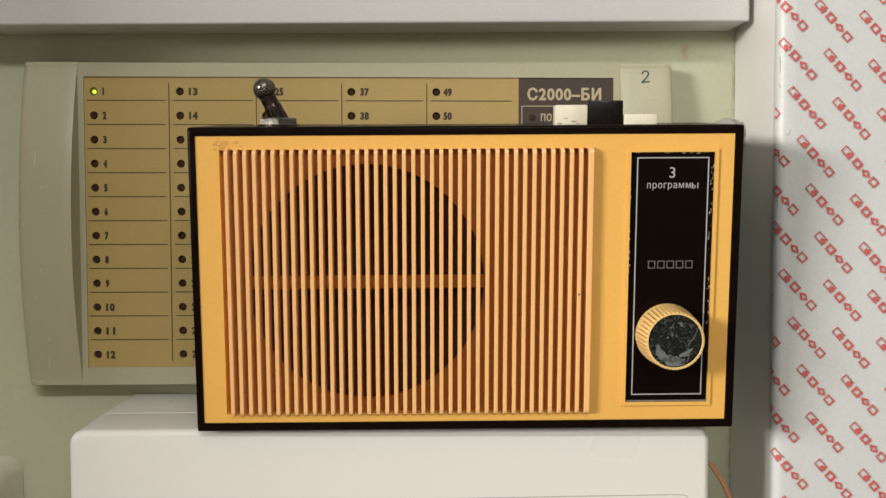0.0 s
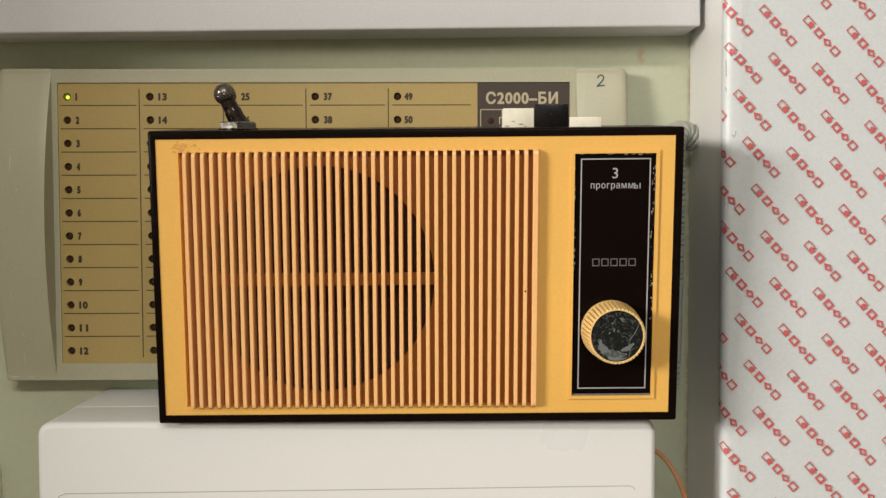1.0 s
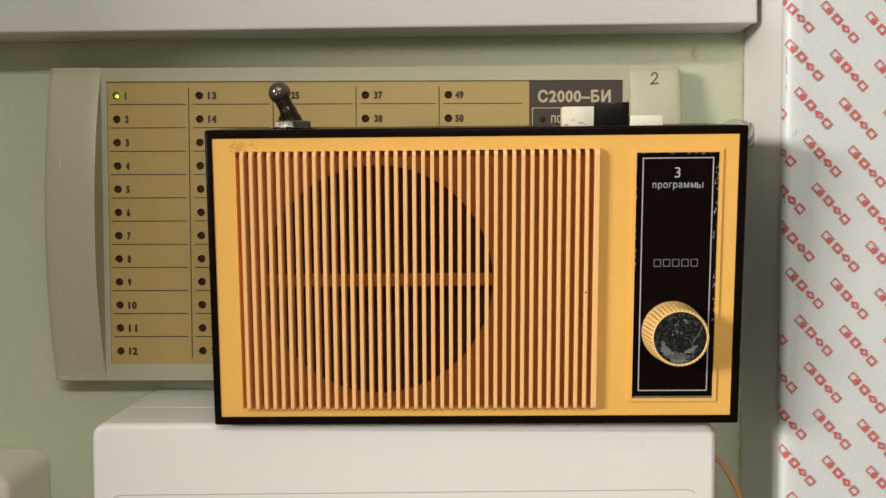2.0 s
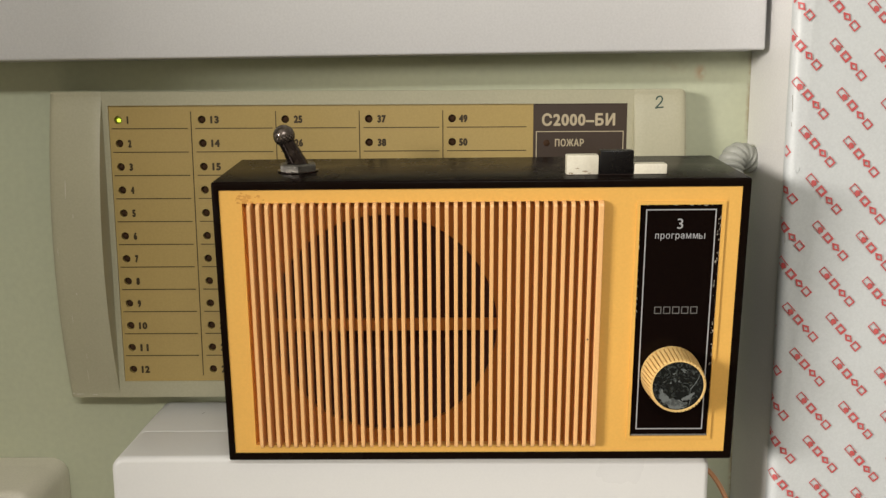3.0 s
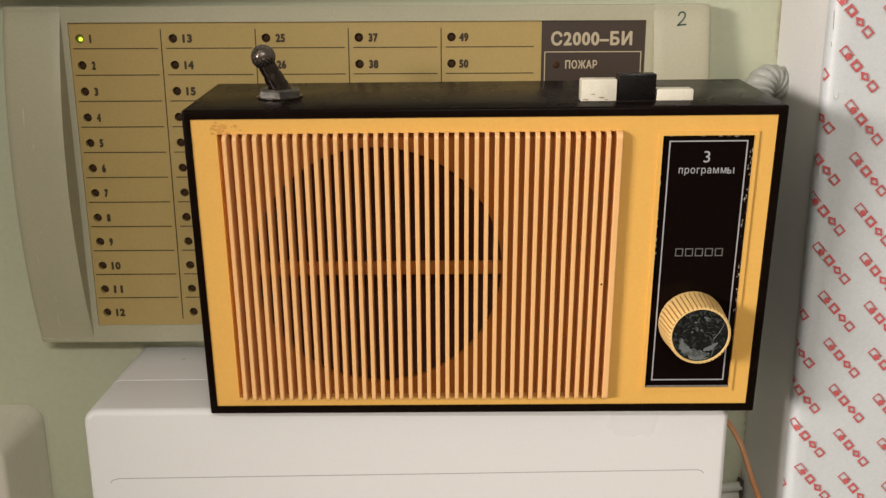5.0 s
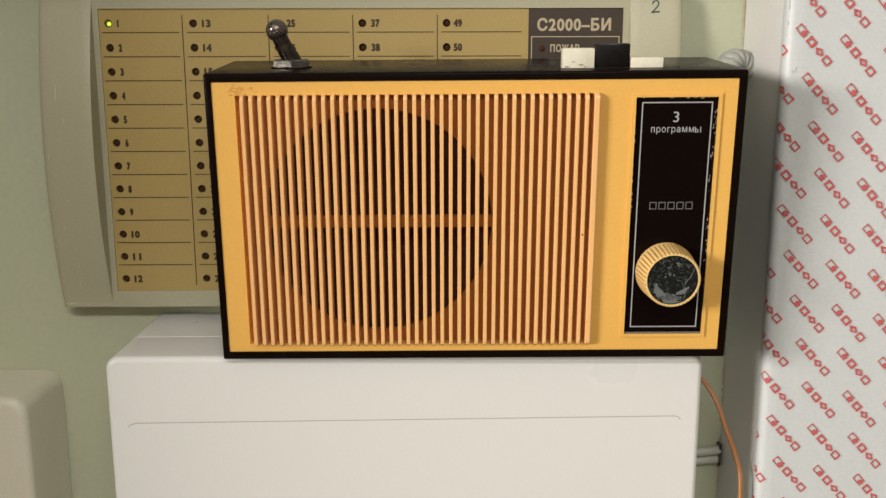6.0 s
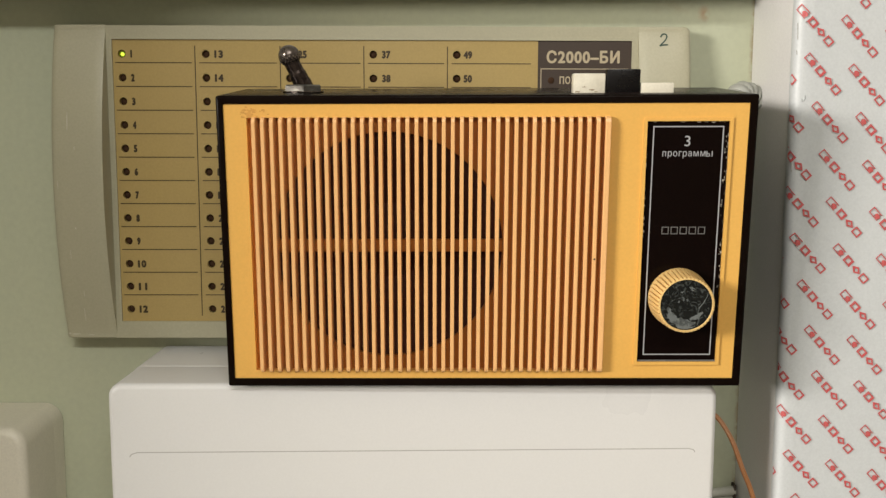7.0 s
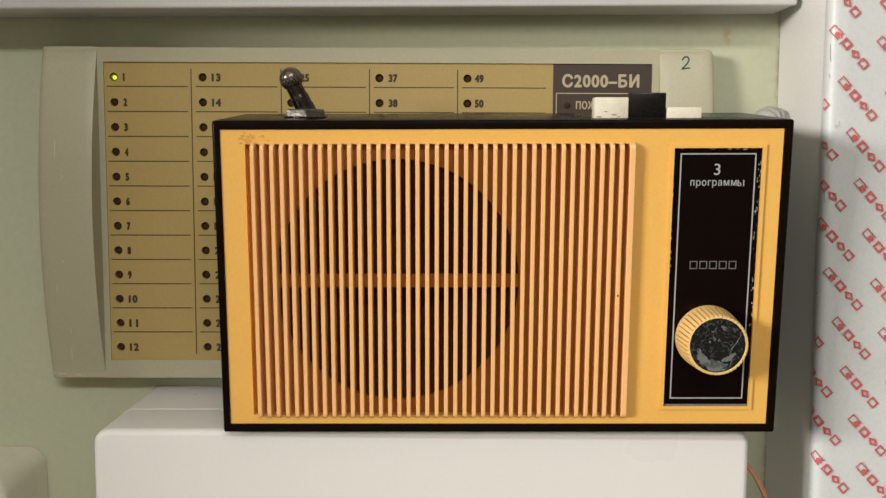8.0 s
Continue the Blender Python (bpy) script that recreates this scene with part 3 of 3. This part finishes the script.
def distribution_box():
    box = thing("distribution_box", "white plastic wall-mounted distribution box with a hinged lid", "distribution box")
    part("box_base", rounded_box(-0.1656, 0.1262, 0.4360, WALL_Y - 0.0005, 1.10, BOX_TOP + 0.0001, 0.0005, 0.0063), BOXW, box)
    part("box_lid", rounded_box(-0.1655, 0.1260, 0.4008, 0.4355, 1.10, BOX_TOP, 0.0030, 0.0065), BOXW, box)
    # the gap above the hinged door: a flat strip, its shade given as grey
    bm = bmesh.new()
    loop = [(-0.1558, 1.3612), (-0.1550, 1.3625), (-0.152, 1.3634), (0.1130, 1.3652), (0.1152, 1.3646), (0.1160, 1.3634)]
    lip = [(-0.00026, 0.0002), (-0.0002, -0.00006), (0.0002, -0.00006), (0.00026, 0.0002)]
    rows = []
    for i, (x, z) in enumerate(loop):
        a, b = Vector(loop[max(i - 1, 0)]), Vector(loop[min(i + 1, len(loop) - 1)])
        d = (b - a).normalized()
        nrm = Vector((d.y, -d.x))
        rows.append([bm.verts.new((x + nrm.x * s, 0.4008 + v, z + nrm.y * s)) for s, v in lip])
    for a, b in zip(rows, rows[1:]):
        for k in range(3):
            bm.faces.new([a[k], a[k + 1], b[k + 1], b[k]])
    part("door_gap", bm, GAP, box, "thin strip coloured grey as the shaded gap above the door")
    # a short dark scratch on the top
    bm = bmesh.new()
    bm.faces.new([bm.verts.new((x, y, BOX_TOP + 0.0004)) for x, y in ((-0.1372, 0.4612), (-0.1362, 0.4622), (-0.1354, 0.4645), (-0.1362, 0.4638))])
    part("scratch", bm, GAP, box, "short grey scratch", smooth=False)


distribution_box()


def small_box():
    box = thing("junction_box", "aged off-white plastic junction box with rounded edges on the wall", "junction box")
    part("box_base", rounded_box(-0.40, -0.2215, 0.4705, WALL_Y - 0.0005, 1.16, 1.3642, 0.0002, 0.010), BOXG, box)
    part("box_cover", rounded_box(-0.40, -0.2215, 0.434, 0.4704, 1.16, 1.3642, 0.0045, 0.010), BOXG, box)


small_box()


# ---- cables and hose ----
def bell_wire():
    wire = thing("bell_wire", "thin orange two-core wire hanging beside the white box", "wire")
    for dx, dy in ((0, 0), (0.0012, 0.0011)):
        p = smooth_path([(0.1150 + dx, 0.4605 + dy, 1.3745), (0.1310 + dx, 0.458 + dy, 1.3705), (0.1427 + dx, 0.456 + dy, 1.3643), (0.1497 + dx, 0.450 + dy, 1.3534),
                         (0.1531 + dx, 0.440 + dy, 1.3397), (0.1546 + dx, 0.430 + dy, 1.3310), (0.1548 + dx, 0.420 + dy, 1.3187), (0.1530 + dx, 0.416 + dy, 1.280), (0.147 + dx, 0.418 + dy, 1.21)], 8)
        part("wire_core", tube(p, 0.00085, 10), COPPER, wire)


bell_wire()


def wall_cables():
    ob = thing("wall_cable", "short grey-white cable crossing the wall into the trunking", "cable", group="cables beside the box")
    part("cable_jacket", tube(smooth_path([(0.11, 0.4795, 1.3095), (0.135, 0.4795, 1.3100), (0.152, 0.4795, 1.3118), (0.1635, 0.4795, 1.3128)]), 0.0027, 12), CABLE, ob)
    copy_thing(ob, pose(0, 0.0006, -0.0058))
    clip = part("cable_clip", block(0.1622, 0.1636, 0.4770, WALL_Y - 0.0005, 1.3035, 1.3170, 0.0005), LED_HOLE)
    tagged(clip, "small dark cable clip holding two cables at the trunking", "cable clip")


wall_cables()


def hose():
    ob = thing("corrugated_hose", "grey corrugated plastic conduit bending behind the radio", "conduit")
    p = smooth_path([(0.1475, 0.4640, 1.4000), (0.1490, 0.4635, 1.4600), (0.1495, 0.4630, 1.5050), (0.1490, 0.4632, 1.5230), (0.1510, 0.4655, 1.5340), (0.1560, 0.4690, 1.5375), (0.1635, 0.4720, 1.5345)], 40)
    total, rib = 0.0, []
    for i, q in enumerate(p):
        total += (q - p[i - 1]).length if i else 0
        s = 0.5 + 0.5 * math.cos(2 * math.pi * total / 0.0030)
        rib.append(0.0061 + 0.0012 * s ** 0.35)
    part("conduit_wall", tube(p, rib, 20), HOSE, ob)


hose()


# ---- radio ----
def radio():
    r = thing("radio", "yellow and black plastic wired radio with slatted grille on white box", "radio",
              pose(0.01278, 0.39206, 1.39900, 3.58, -0.298, -1.084))
    hw, h, deep, rise = 0.1190, 0.1335, 0.060, 0.0029
    # case: a tray open to the front
    bm = bmesh.new()
    iw, iz0, iz1, idep = 0.1159, 0.0032, 0.1299, 0.0555

    # one flank has a moulding draft: the front is a little wider than the back
    def loop(x, z0, z1, y, top=0.0, more=0.0):
        return [bm.verts.new(q) for q in ((-x, y, z0), (x + more, y, z0), (x + more, y, z1 + top), (-x, y, z1 + top))]

    a, b, c, d = loop(hw, 0, h, deep, rise), loop(hw, -0.0007, h, 0, 0, 0.0016), loop(iw, iz0, iz1, 0, 0, 0.001), loop(iw, iz0, iz1, idep)
    for p, q in ((a, b), (b, c), (c, d)):
        for i in range(4):
            j = (i + 1) % 4
            bm.faces.new([p[i], p[j], q[j], q[i]])
    bm.faces.new(a), bm.faces.new(d)
    outer = [e for e in bm.edges if all(abs(v.co.x) > hw - 1e-6 for v in e.verts)]
    bmesh.ops.bevel(bm, geom=outer, offset=0.0011, segments=3, profile=0.5, affect="EDGES")
    case = part("case", bm, BLACK, r, "glossy black plastic case, slightly dusty")

    # yellow face with openings for grille and dial
    us, ws = [-0.1157, -0.1056, 0.0532, 0.0720, 0.1088, 0.1167], [0.0030, 0.0070, 0.0112, 0.1221, 0.1237, 0.1297]
    holes = [(1, k) for k in (1, 2, 3)] + [(3, 2)]
    bm = sheet_with_holes(us, ws, holes, 0.0006, 0.0043)
    rim = [e for e in bm.edges if e.calc_face_angle(0) > 0.5 and all(abs(v.co.y - 0.0006) < 1e-7 for v in e.verts)]
    bmesh.ops.bevel(bm, geom=rim, offset=0.00045, segments=2, profile=0.5, affect="EDGES")
    face = part("face", bm, YELLOW, r, "yellow plastic front, a little soiled at one corner", smooth=False)
    part("dial_rim", ring_plate(0.0704, 0.1098, 0.0097, 0.1233, 0.0015, -0.0003, 0.0012, 0.0004), YELLOW, r)

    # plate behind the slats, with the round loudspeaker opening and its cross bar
    # its darker brown puts the shade between the slats into the colour
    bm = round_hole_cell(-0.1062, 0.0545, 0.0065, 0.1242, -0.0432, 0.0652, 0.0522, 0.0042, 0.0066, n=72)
    part("grille_plate", bm, INNER_SHADE, r, smooth=False)
    part("cross_bar", block(-0.0962, 0.0098, 0.0043, 0.0064, 0.0624, 0.0683, 0.0004, 1), INNER_SHADE, r, smooth=False)
    part("speaker", lathe([(0.0535, 0.0072), (0.050, 0.0072), (0.046, 0.0078), (0.018, 0.021), (0.014, 0.019), (0, 0.016)], 48, "y"), CONE, r, "dark paper loudspeaker cone behind the grille", at=(-0.0432, 0, 0.0652))

    # slats
    half, front, back = 0.00087, -0.0033, 0.0041
    prof = [(0.0066, back), (0.0066, 0.0004), (0.0069, -0.0018), (0.0076, -0.0029), (0.0088, front), (0.1218, front), (0.1230, -0.0029), (0.1238, -0.0018), (0.1241, 0.0004), (0.1241, back)]

    def slat_mesh(name, half):
        bm = bmesh.new()
        rows = []
        for z, v in prof:
            k = 0.00022 if v < 0 else 0.0
            rows.append([bm.verts.new(q) for q in ((-half, back + 0.0001, z), (-half, min(v + k, back), z), (-half + k, v, z), (half - k, v, z), (half, min(v + k, back), z), (half, back + 0.0001, z))])
        for p, q in zip(rows, rows[1:]):
            for i in range(5):
                bm.faces.new([p[i], p[i + 1], q[i + 1], q[i]])
        bmesh.ops.remove_doubles(bm, verts=bm.verts, dist=1e-7)
        bmesh.ops.recalc_face_normals(bm, faces=bm.faces)
        me = bpy.data.meshes.new(name)
        bm.to_mesh(me)
        bm.free()
        me.materials.append(SLAT)
        return me

    first_gap, pitch = -0.1040, 0.004
    slat = slat_mesh("slat", half)
    for i in range(39):
        place("slat", slat, None, r, smooth=False, at=(first_gap + pitch * (i + 0.5), 0, 0))
    place("slat", slat_mesh("slat", 0.0012), None, r, smooth=False, at=(0.0543, 0, 0))

    # dial plate
    plate = part("dial_plate", block(0.0720, 0.1088, 0.0009, 0.0022, 0.0112, 0.1221, 0.0002, 1), PLATE, r, "glossy black plate with silver border, chipped at its edges", smooth=False)
    part("border_line", ring_plate(0.0747, 0.1060, 0.0143, 0.1196, 0.0005, 0.00075, 0.0009), SILVER, plate, smooth=False)
    writing("figure_three", "3", 0.0889, 0.0914, 0.1106, 0.1153, 0.0009, SILVER, plate, 0.0)
    writing("programme_letters", "программ", 0.0793, 0.0984, 0.1053, 0.1085, 0.0009, SILVER, plate)
    # the last letter: a stem with a low bowl and a second stem
    bm = bmesh.new()
    for x, z, dx, dz in ((0.09900, 0.10725, 0.00038, 0.0025), (0.10135, 0.10725, 0.00038, 0.0025), (0.09960, 0.10733, 0.0010, 0.00034), (0.09960, 0.10617, 0.0010, 0.00034), (0.10018, 0.10675, 0.00036, 0.0011)):
        bmesh.ops.create_cube(bm, size=1, matrix=Matrix.Translation((x, 0.00084, z)) @ Matrix.Diagonal((dx, 0.00012, dz, 1)))
    part("programme_letters", bm, SILVER, plate, smooth=False)
    # the name is left as five plain strokes of its size
    for i in range(5):
        x = 0.0806 + 0.0041 * i
        part("name_stroke", ring_plate(x, x + 0.0032, 0.0710, 0.0744, 0.00036, 0.00075, 0.0009), DIM, plate, smooth=False)
    random.seed(7)
    for i in range(120):
        edge = random.random()
        w, t = random.uniform(0.0002, 0.0011), random.uniform(0.0004, 0.0034)
        if edge < 0.62:
            z = random.uniform(0.045, 0.119) if edge < 0.5 else random.uniform(0.013, 0.119)
            off = random.uniform(0, 0.0016) if random.random() < 0.45 else 0.0
            dims = (0.1087 - off - w, 0.1087 - off, z, z + t)
        elif edge < 0.85:
            x = random.uniform(0.0735, 0.106)
            dims = (x, x + t, 0.1220 - w, 0.1220)
        else:
            z = random.uniform(0.06, 0.119)
            dims = (0.0721, 0.0721 + w * 0.7, z, z + t)
        bm = bmesh.new()
        n = 8
        cx, cz, rx, rz = (dims[0] + dims[1]) / 2, (dims[2] + dims[3]) / 2, (dims[1] - dims[0]) / 2, (dims[3] - dims[2]) / 2
        bm.faces.new([bm.verts.new((cx + rx * math.cos(a) * random.uniform(0.5, 1), 0.00082, cz + rz * math.sin(a) * random.uniform(0.5, 1))) for a in (2 * math.pi * k / n for k in range(n))])
        part("edge_chip", bm, CHIP, plate, smooth=False)
    part("plate_foot", block(0.0724, 0.1084, 0.0002, 0.0008, 0.0112, 0.0120, 0.0002, 1), DIM, plate, "scuffed silver lower edge", smooth=False)

    # knob with ribbed side and smeared cap
    n = 176
    bm = bmesh.new()
    rings = []
    for rad, y, deep_rib in ((0.0138, 0.0008, 0.0), (0.0138, -0.0010, 0.0012), (0.0128, -0.0128, 0.0011), (0.0126, -0.0138, 0.0009), (0.0124, -0.0143, 0.0005), (0.0116, -0.0144, 0.0), (0.0114, -0.0138, 0)):
        ring = []
        for k in range(n):
            a = 2 * math.pi / n * (k - k % 4 + (0.35, 0.95, 1.25, 4.0)[k % 4])
            q = rad - (deep_rib if k % 4 < 2 else 0)
            ring.append(bm.verts.new((q * math.cos(a), y, q * math.sin(a))))
        rings.append(ring)
    for p, q in zip(rings, rings[1:]):
        for k in range(n):
            bm.faces.new([p[k], p[(k + 1) % n], q[(k + 1) % n], q[k]])
    bm.faces.ensure_lookup_table()
    # shade between the ribs, painted as dark brown on groove floors and walls
    for k in range(n):
        if k % 4 != 2:
            bm.faces[n + k].material_index = 1
    knob = part("knob", bm, KNOBY, r, "ribbed yellow volume knob with grooves coloured dark as shade", smooth=False, at=(0.0897, 0, 0.0416))
    knob.data.materials.append(GROOVE_SHADE)
    cap_height = lambda rad: -0.0136 - 0.0003 * rad / 0.0115
    part("knob_cap", lathe([(0, -0.0136), (0.006, -0.01375), (0.0115, -0.0139)], 64, "y"), CAP, knob, "glossy black cap with grey smears")

    def glint_streak(a0, a1, mid_at, wide_at, seed, steps=30):
        """A ragged streak on the cap between two angles: dried smear and painted glint."""
        bm = bmesh.new()
        rows = []
        for k in range(steps + 1):
            q = k / steps
            a = math.radians(a0 + (a1 - a0) * q)
            wide = wide_at(q) * (0.8 + 0.55 * noise.noise(Vector((q * 9, seed, 0))))
            mid = mid_at(q) + 0.0006 * noise.noise(Vector((q * 7, seed, 4)))
            rows.append([bm.verts.new((rad * math.cos(a), cap_height(rad) - 0.0001, rad * math.sin(a))) for rad in (max(mid - wide, 0.0002), min(mid + wide, 0.0110))])
        for p, q in zip(rows, rows[1:]):
            bm.faces.new([p[0], p[1], q[1], q[0]])
        part("cap_smear", bm, GLINT_SMEAR, knob, "grey streak of dried film and painted reflection", smooth=False)

    # the broad crescent is a reflection on the cap, painted in pale grey
    glint_streak(186, 300, lambda q: 0.0078 + 0.0012 * q, lambda q: 0.0024 * math.sin(math.pi * q) ** 0.6, 0.3)
    glint_streak(285, 338, lambda q: 0.0066 + 0.0012 * q, lambda q: 0.0013 * math.sin(math.pi * q) ** 0.5, 5.1)
    glint_streak(255, 295, lambda q: 0.0106, lambda q: 0.0005 * math.sin(math.pi * q), 8.2)
    glint_streak(300, 388, lambda q: 0.0058 + 0.0048 * abs(2 * q - 1) ** 1.5, lambda q: 0.0003, 2.2)
    random.seed(21)
    for i in range(11):
        a, mid, w = random.uniform(40, 175), random.uniform(0.002, 0.0095), random.uniform(0.0002, 0.0006)
        glint_streak(a, a + random.uniform(6, 22), lambda q: mid, lambda q: w * math.sin(math.pi * q) ** 0.5, i * 3.7, 6)

    # toggle switch
    def top_at(v):
        return h + rise * v / deep

    tog = thing("toggle_switch", "metal toggle switch with knurled ball tip", "")
    tog.parent = r
    tog.location = (-0.0843, 0.0272, top_at(0.0272))
    part("washer", lathe([(0.0060, 0.0), (0.0097, 0.0), (0.0097, 0.0005), (0.0060, 0.0005)], 40), STEEL, tog)
    bm = lathe([(0.0052, 0.0005), (0.0094, 0.0005), (0.0094, 0.0029), (0.0086, 0.0035), (0.0058, 0.0035), (0.0058, 0.0025), (0.0, 0.0025)], 6)
    bmesh.ops.rotate(bm, verts=bm.verts[:], cent=(0, 0, 0), matrix=Matrix.Rotation(radians(-20), 3, "Z"))
    part("nut", bm, NUT, tog, "grey hexagonal nut", smooth=False)
    tip = Vector((-0.0058, -0.0010, 0.0166))
    lever = tube(smooth_path([(0.0009, 0.0004, 0.0015), (-0.0019, -0.0002, 0.0075), tuple(tip * 0.82)], 6), [0.0044] * 4 + [0.0041] * 4 + [0.0037] * 5, 18)
    part("lever", lever, LEVER, tog, "dark oxidised lever")
    bm = bmesh.new()
    bmesh.ops.create_uvsphere(bm, u_segments=72, v_segments=44, radius=0.0051)
    for v in bm.verts:
        if -0.0040 < v.co.z < 0.0006:
            turn, rise_z = math.atan2(v.co.y, v.co.x) * 18, v.co.z / 0.00105 * math.pi
            v.co *= 1 - 0.085 * max(0, math.cos(turn + rise_z) * 0.5 + math.cos(turn - rise_z) * 0.5)
    ball = part("ball_tip", bm, STEEL, tog, "knurled steel ball")
    ball.matrix_local = Matrix.Translation(tip) @ Vector((0, 0, 1)).rotation_difference(tip.normalized()).to_matrix().to_4x4()

    # push buttons
    for x0, x1, top, mat, lab in ((0.0402, 0.0546, 0.1428, KEYW, "tall ivory push button, chipped"), (0.0551, 0.0703, 0.1447, KEYB, "black push button"), (0.0707, 0.0855, 0.1386, KEYW, "low ivory push button")):
        part("push_button", block(x0, x1, 0.0112, 0.0182, 0.1315, top, 0.0006, 2), mat, r, lab)
    random.seed(5)
    for i in range(6):
        x, z, w, t = random.uniform(0.0410, 0.053), 0.1346 + random.random() ** 4 * 0.003, random.uniform(0.0004, 0.0022), random.uniform(0.0002, 0.0005)
        bm = bmesh.new()
        bm.faces.new([bm.verts.new((min(max(x + w * math.cos(a) * random.uniform(0.5, 1), 0.0412), 0.0541), 0.01112, z + t * math.sin(a) * random.uniform(0.4, 1))) for a in (2 * math.pi * k / 9 for k in range(9))])
        part("button_chip", bm, GRIME, r, "brown chip on the ivory button", smooth=False)
    part("button_slot", block(0.0396, 0.0863, 0.0103, 0.0189, 0.1322, top_at(0.0103) + 0.0001, 0.0001, 1), DARK, r, smooth=False)

    # feet and a rear screw
    for x in (-0.10, 0.10):
        part("foot", lathe([(0, -0.0032), (0.005, -0.0032), (0.005, 0.0004), (0, 0.0004)], 20), DARK, r, at=(x, 0.018, 0))
        part("foot", lathe([(0, -0.0058), (0.005, -0.0058), (0.005, 0.0004), (0, 0.0004)], 20), DARK, r, at=(x, 0.052, 0))
    part("side_screw", lathe([(0, 0.0), (0.0022, 0.0), (0.0022, 0.003), (0, 0.003)], 16, "y"), STEEL, r, at=(-0.1205, 0.0590, 0.0105))

    # smudge on the face near its corner
    bm = bmesh.new()
    random.seed(3)
    for i in range(26):
        x, z, s = -0.1035 + random.gauss(0, 0.0035), 0.1262 + random.gauss(0, 0.0012), random.uniform(0.0003, 0.0014)
        z = min(z, 0.1286)
        bm.faces.new([bm.verts.new((x + s * random.uniform(0.5, 1.3) * math.cos(a), 0.00052 - i * 1e-6, z + 0.6 * s * random.uniform(0.5, 1.2) * math.sin(a))) for a in (2 * math.pi * k / 9 for k in range(9))])
    part("smudge", bm, SMUDGE, face, "brown scuffed smudge", smooth=False)

    # a dark speck burnt into one slat
    part("speck", lathe([(0, -0.0001), (0.0003, -0.0001), (0.00045, 0.0)], 10, "y"), DARK, r, "tiny dark burn mark on a slat", at=(0.0500, front, 0.0603))

    # the old case is racked: its front fans out slightly towards the top on one side
    def fan(x, z):
        return 0.0016 * (x + hw) / (2 * hw) * (z / h - 0.5)

    for ob in r.children_recursive:
        if ob.type != "MESH" or ob.parent in (knob, tog):
            continue
        if ob.name.startswith("slat"):
            turn = math.atan(fan(ob.location.x, h) * 2 / h)
            ob.matrix_local = Matrix.Translation(ob.location) @ Matrix.Translation((0, 0, h / 2)) @ Matrix.Rotation(turn, 4, "Y") @ Matrix.Translation((0, 0, -h / 2))
        elif ob.location.length > 1e-6:
            ob.location.x += fan(ob.location.x, ob.location.z)
        else:
            for v in ob.data.vertices:
                v.co.x += fan(v.co.x, v.co.z)
    tog.location.x += fan(tog.location.x, tog.location.z)


radio()
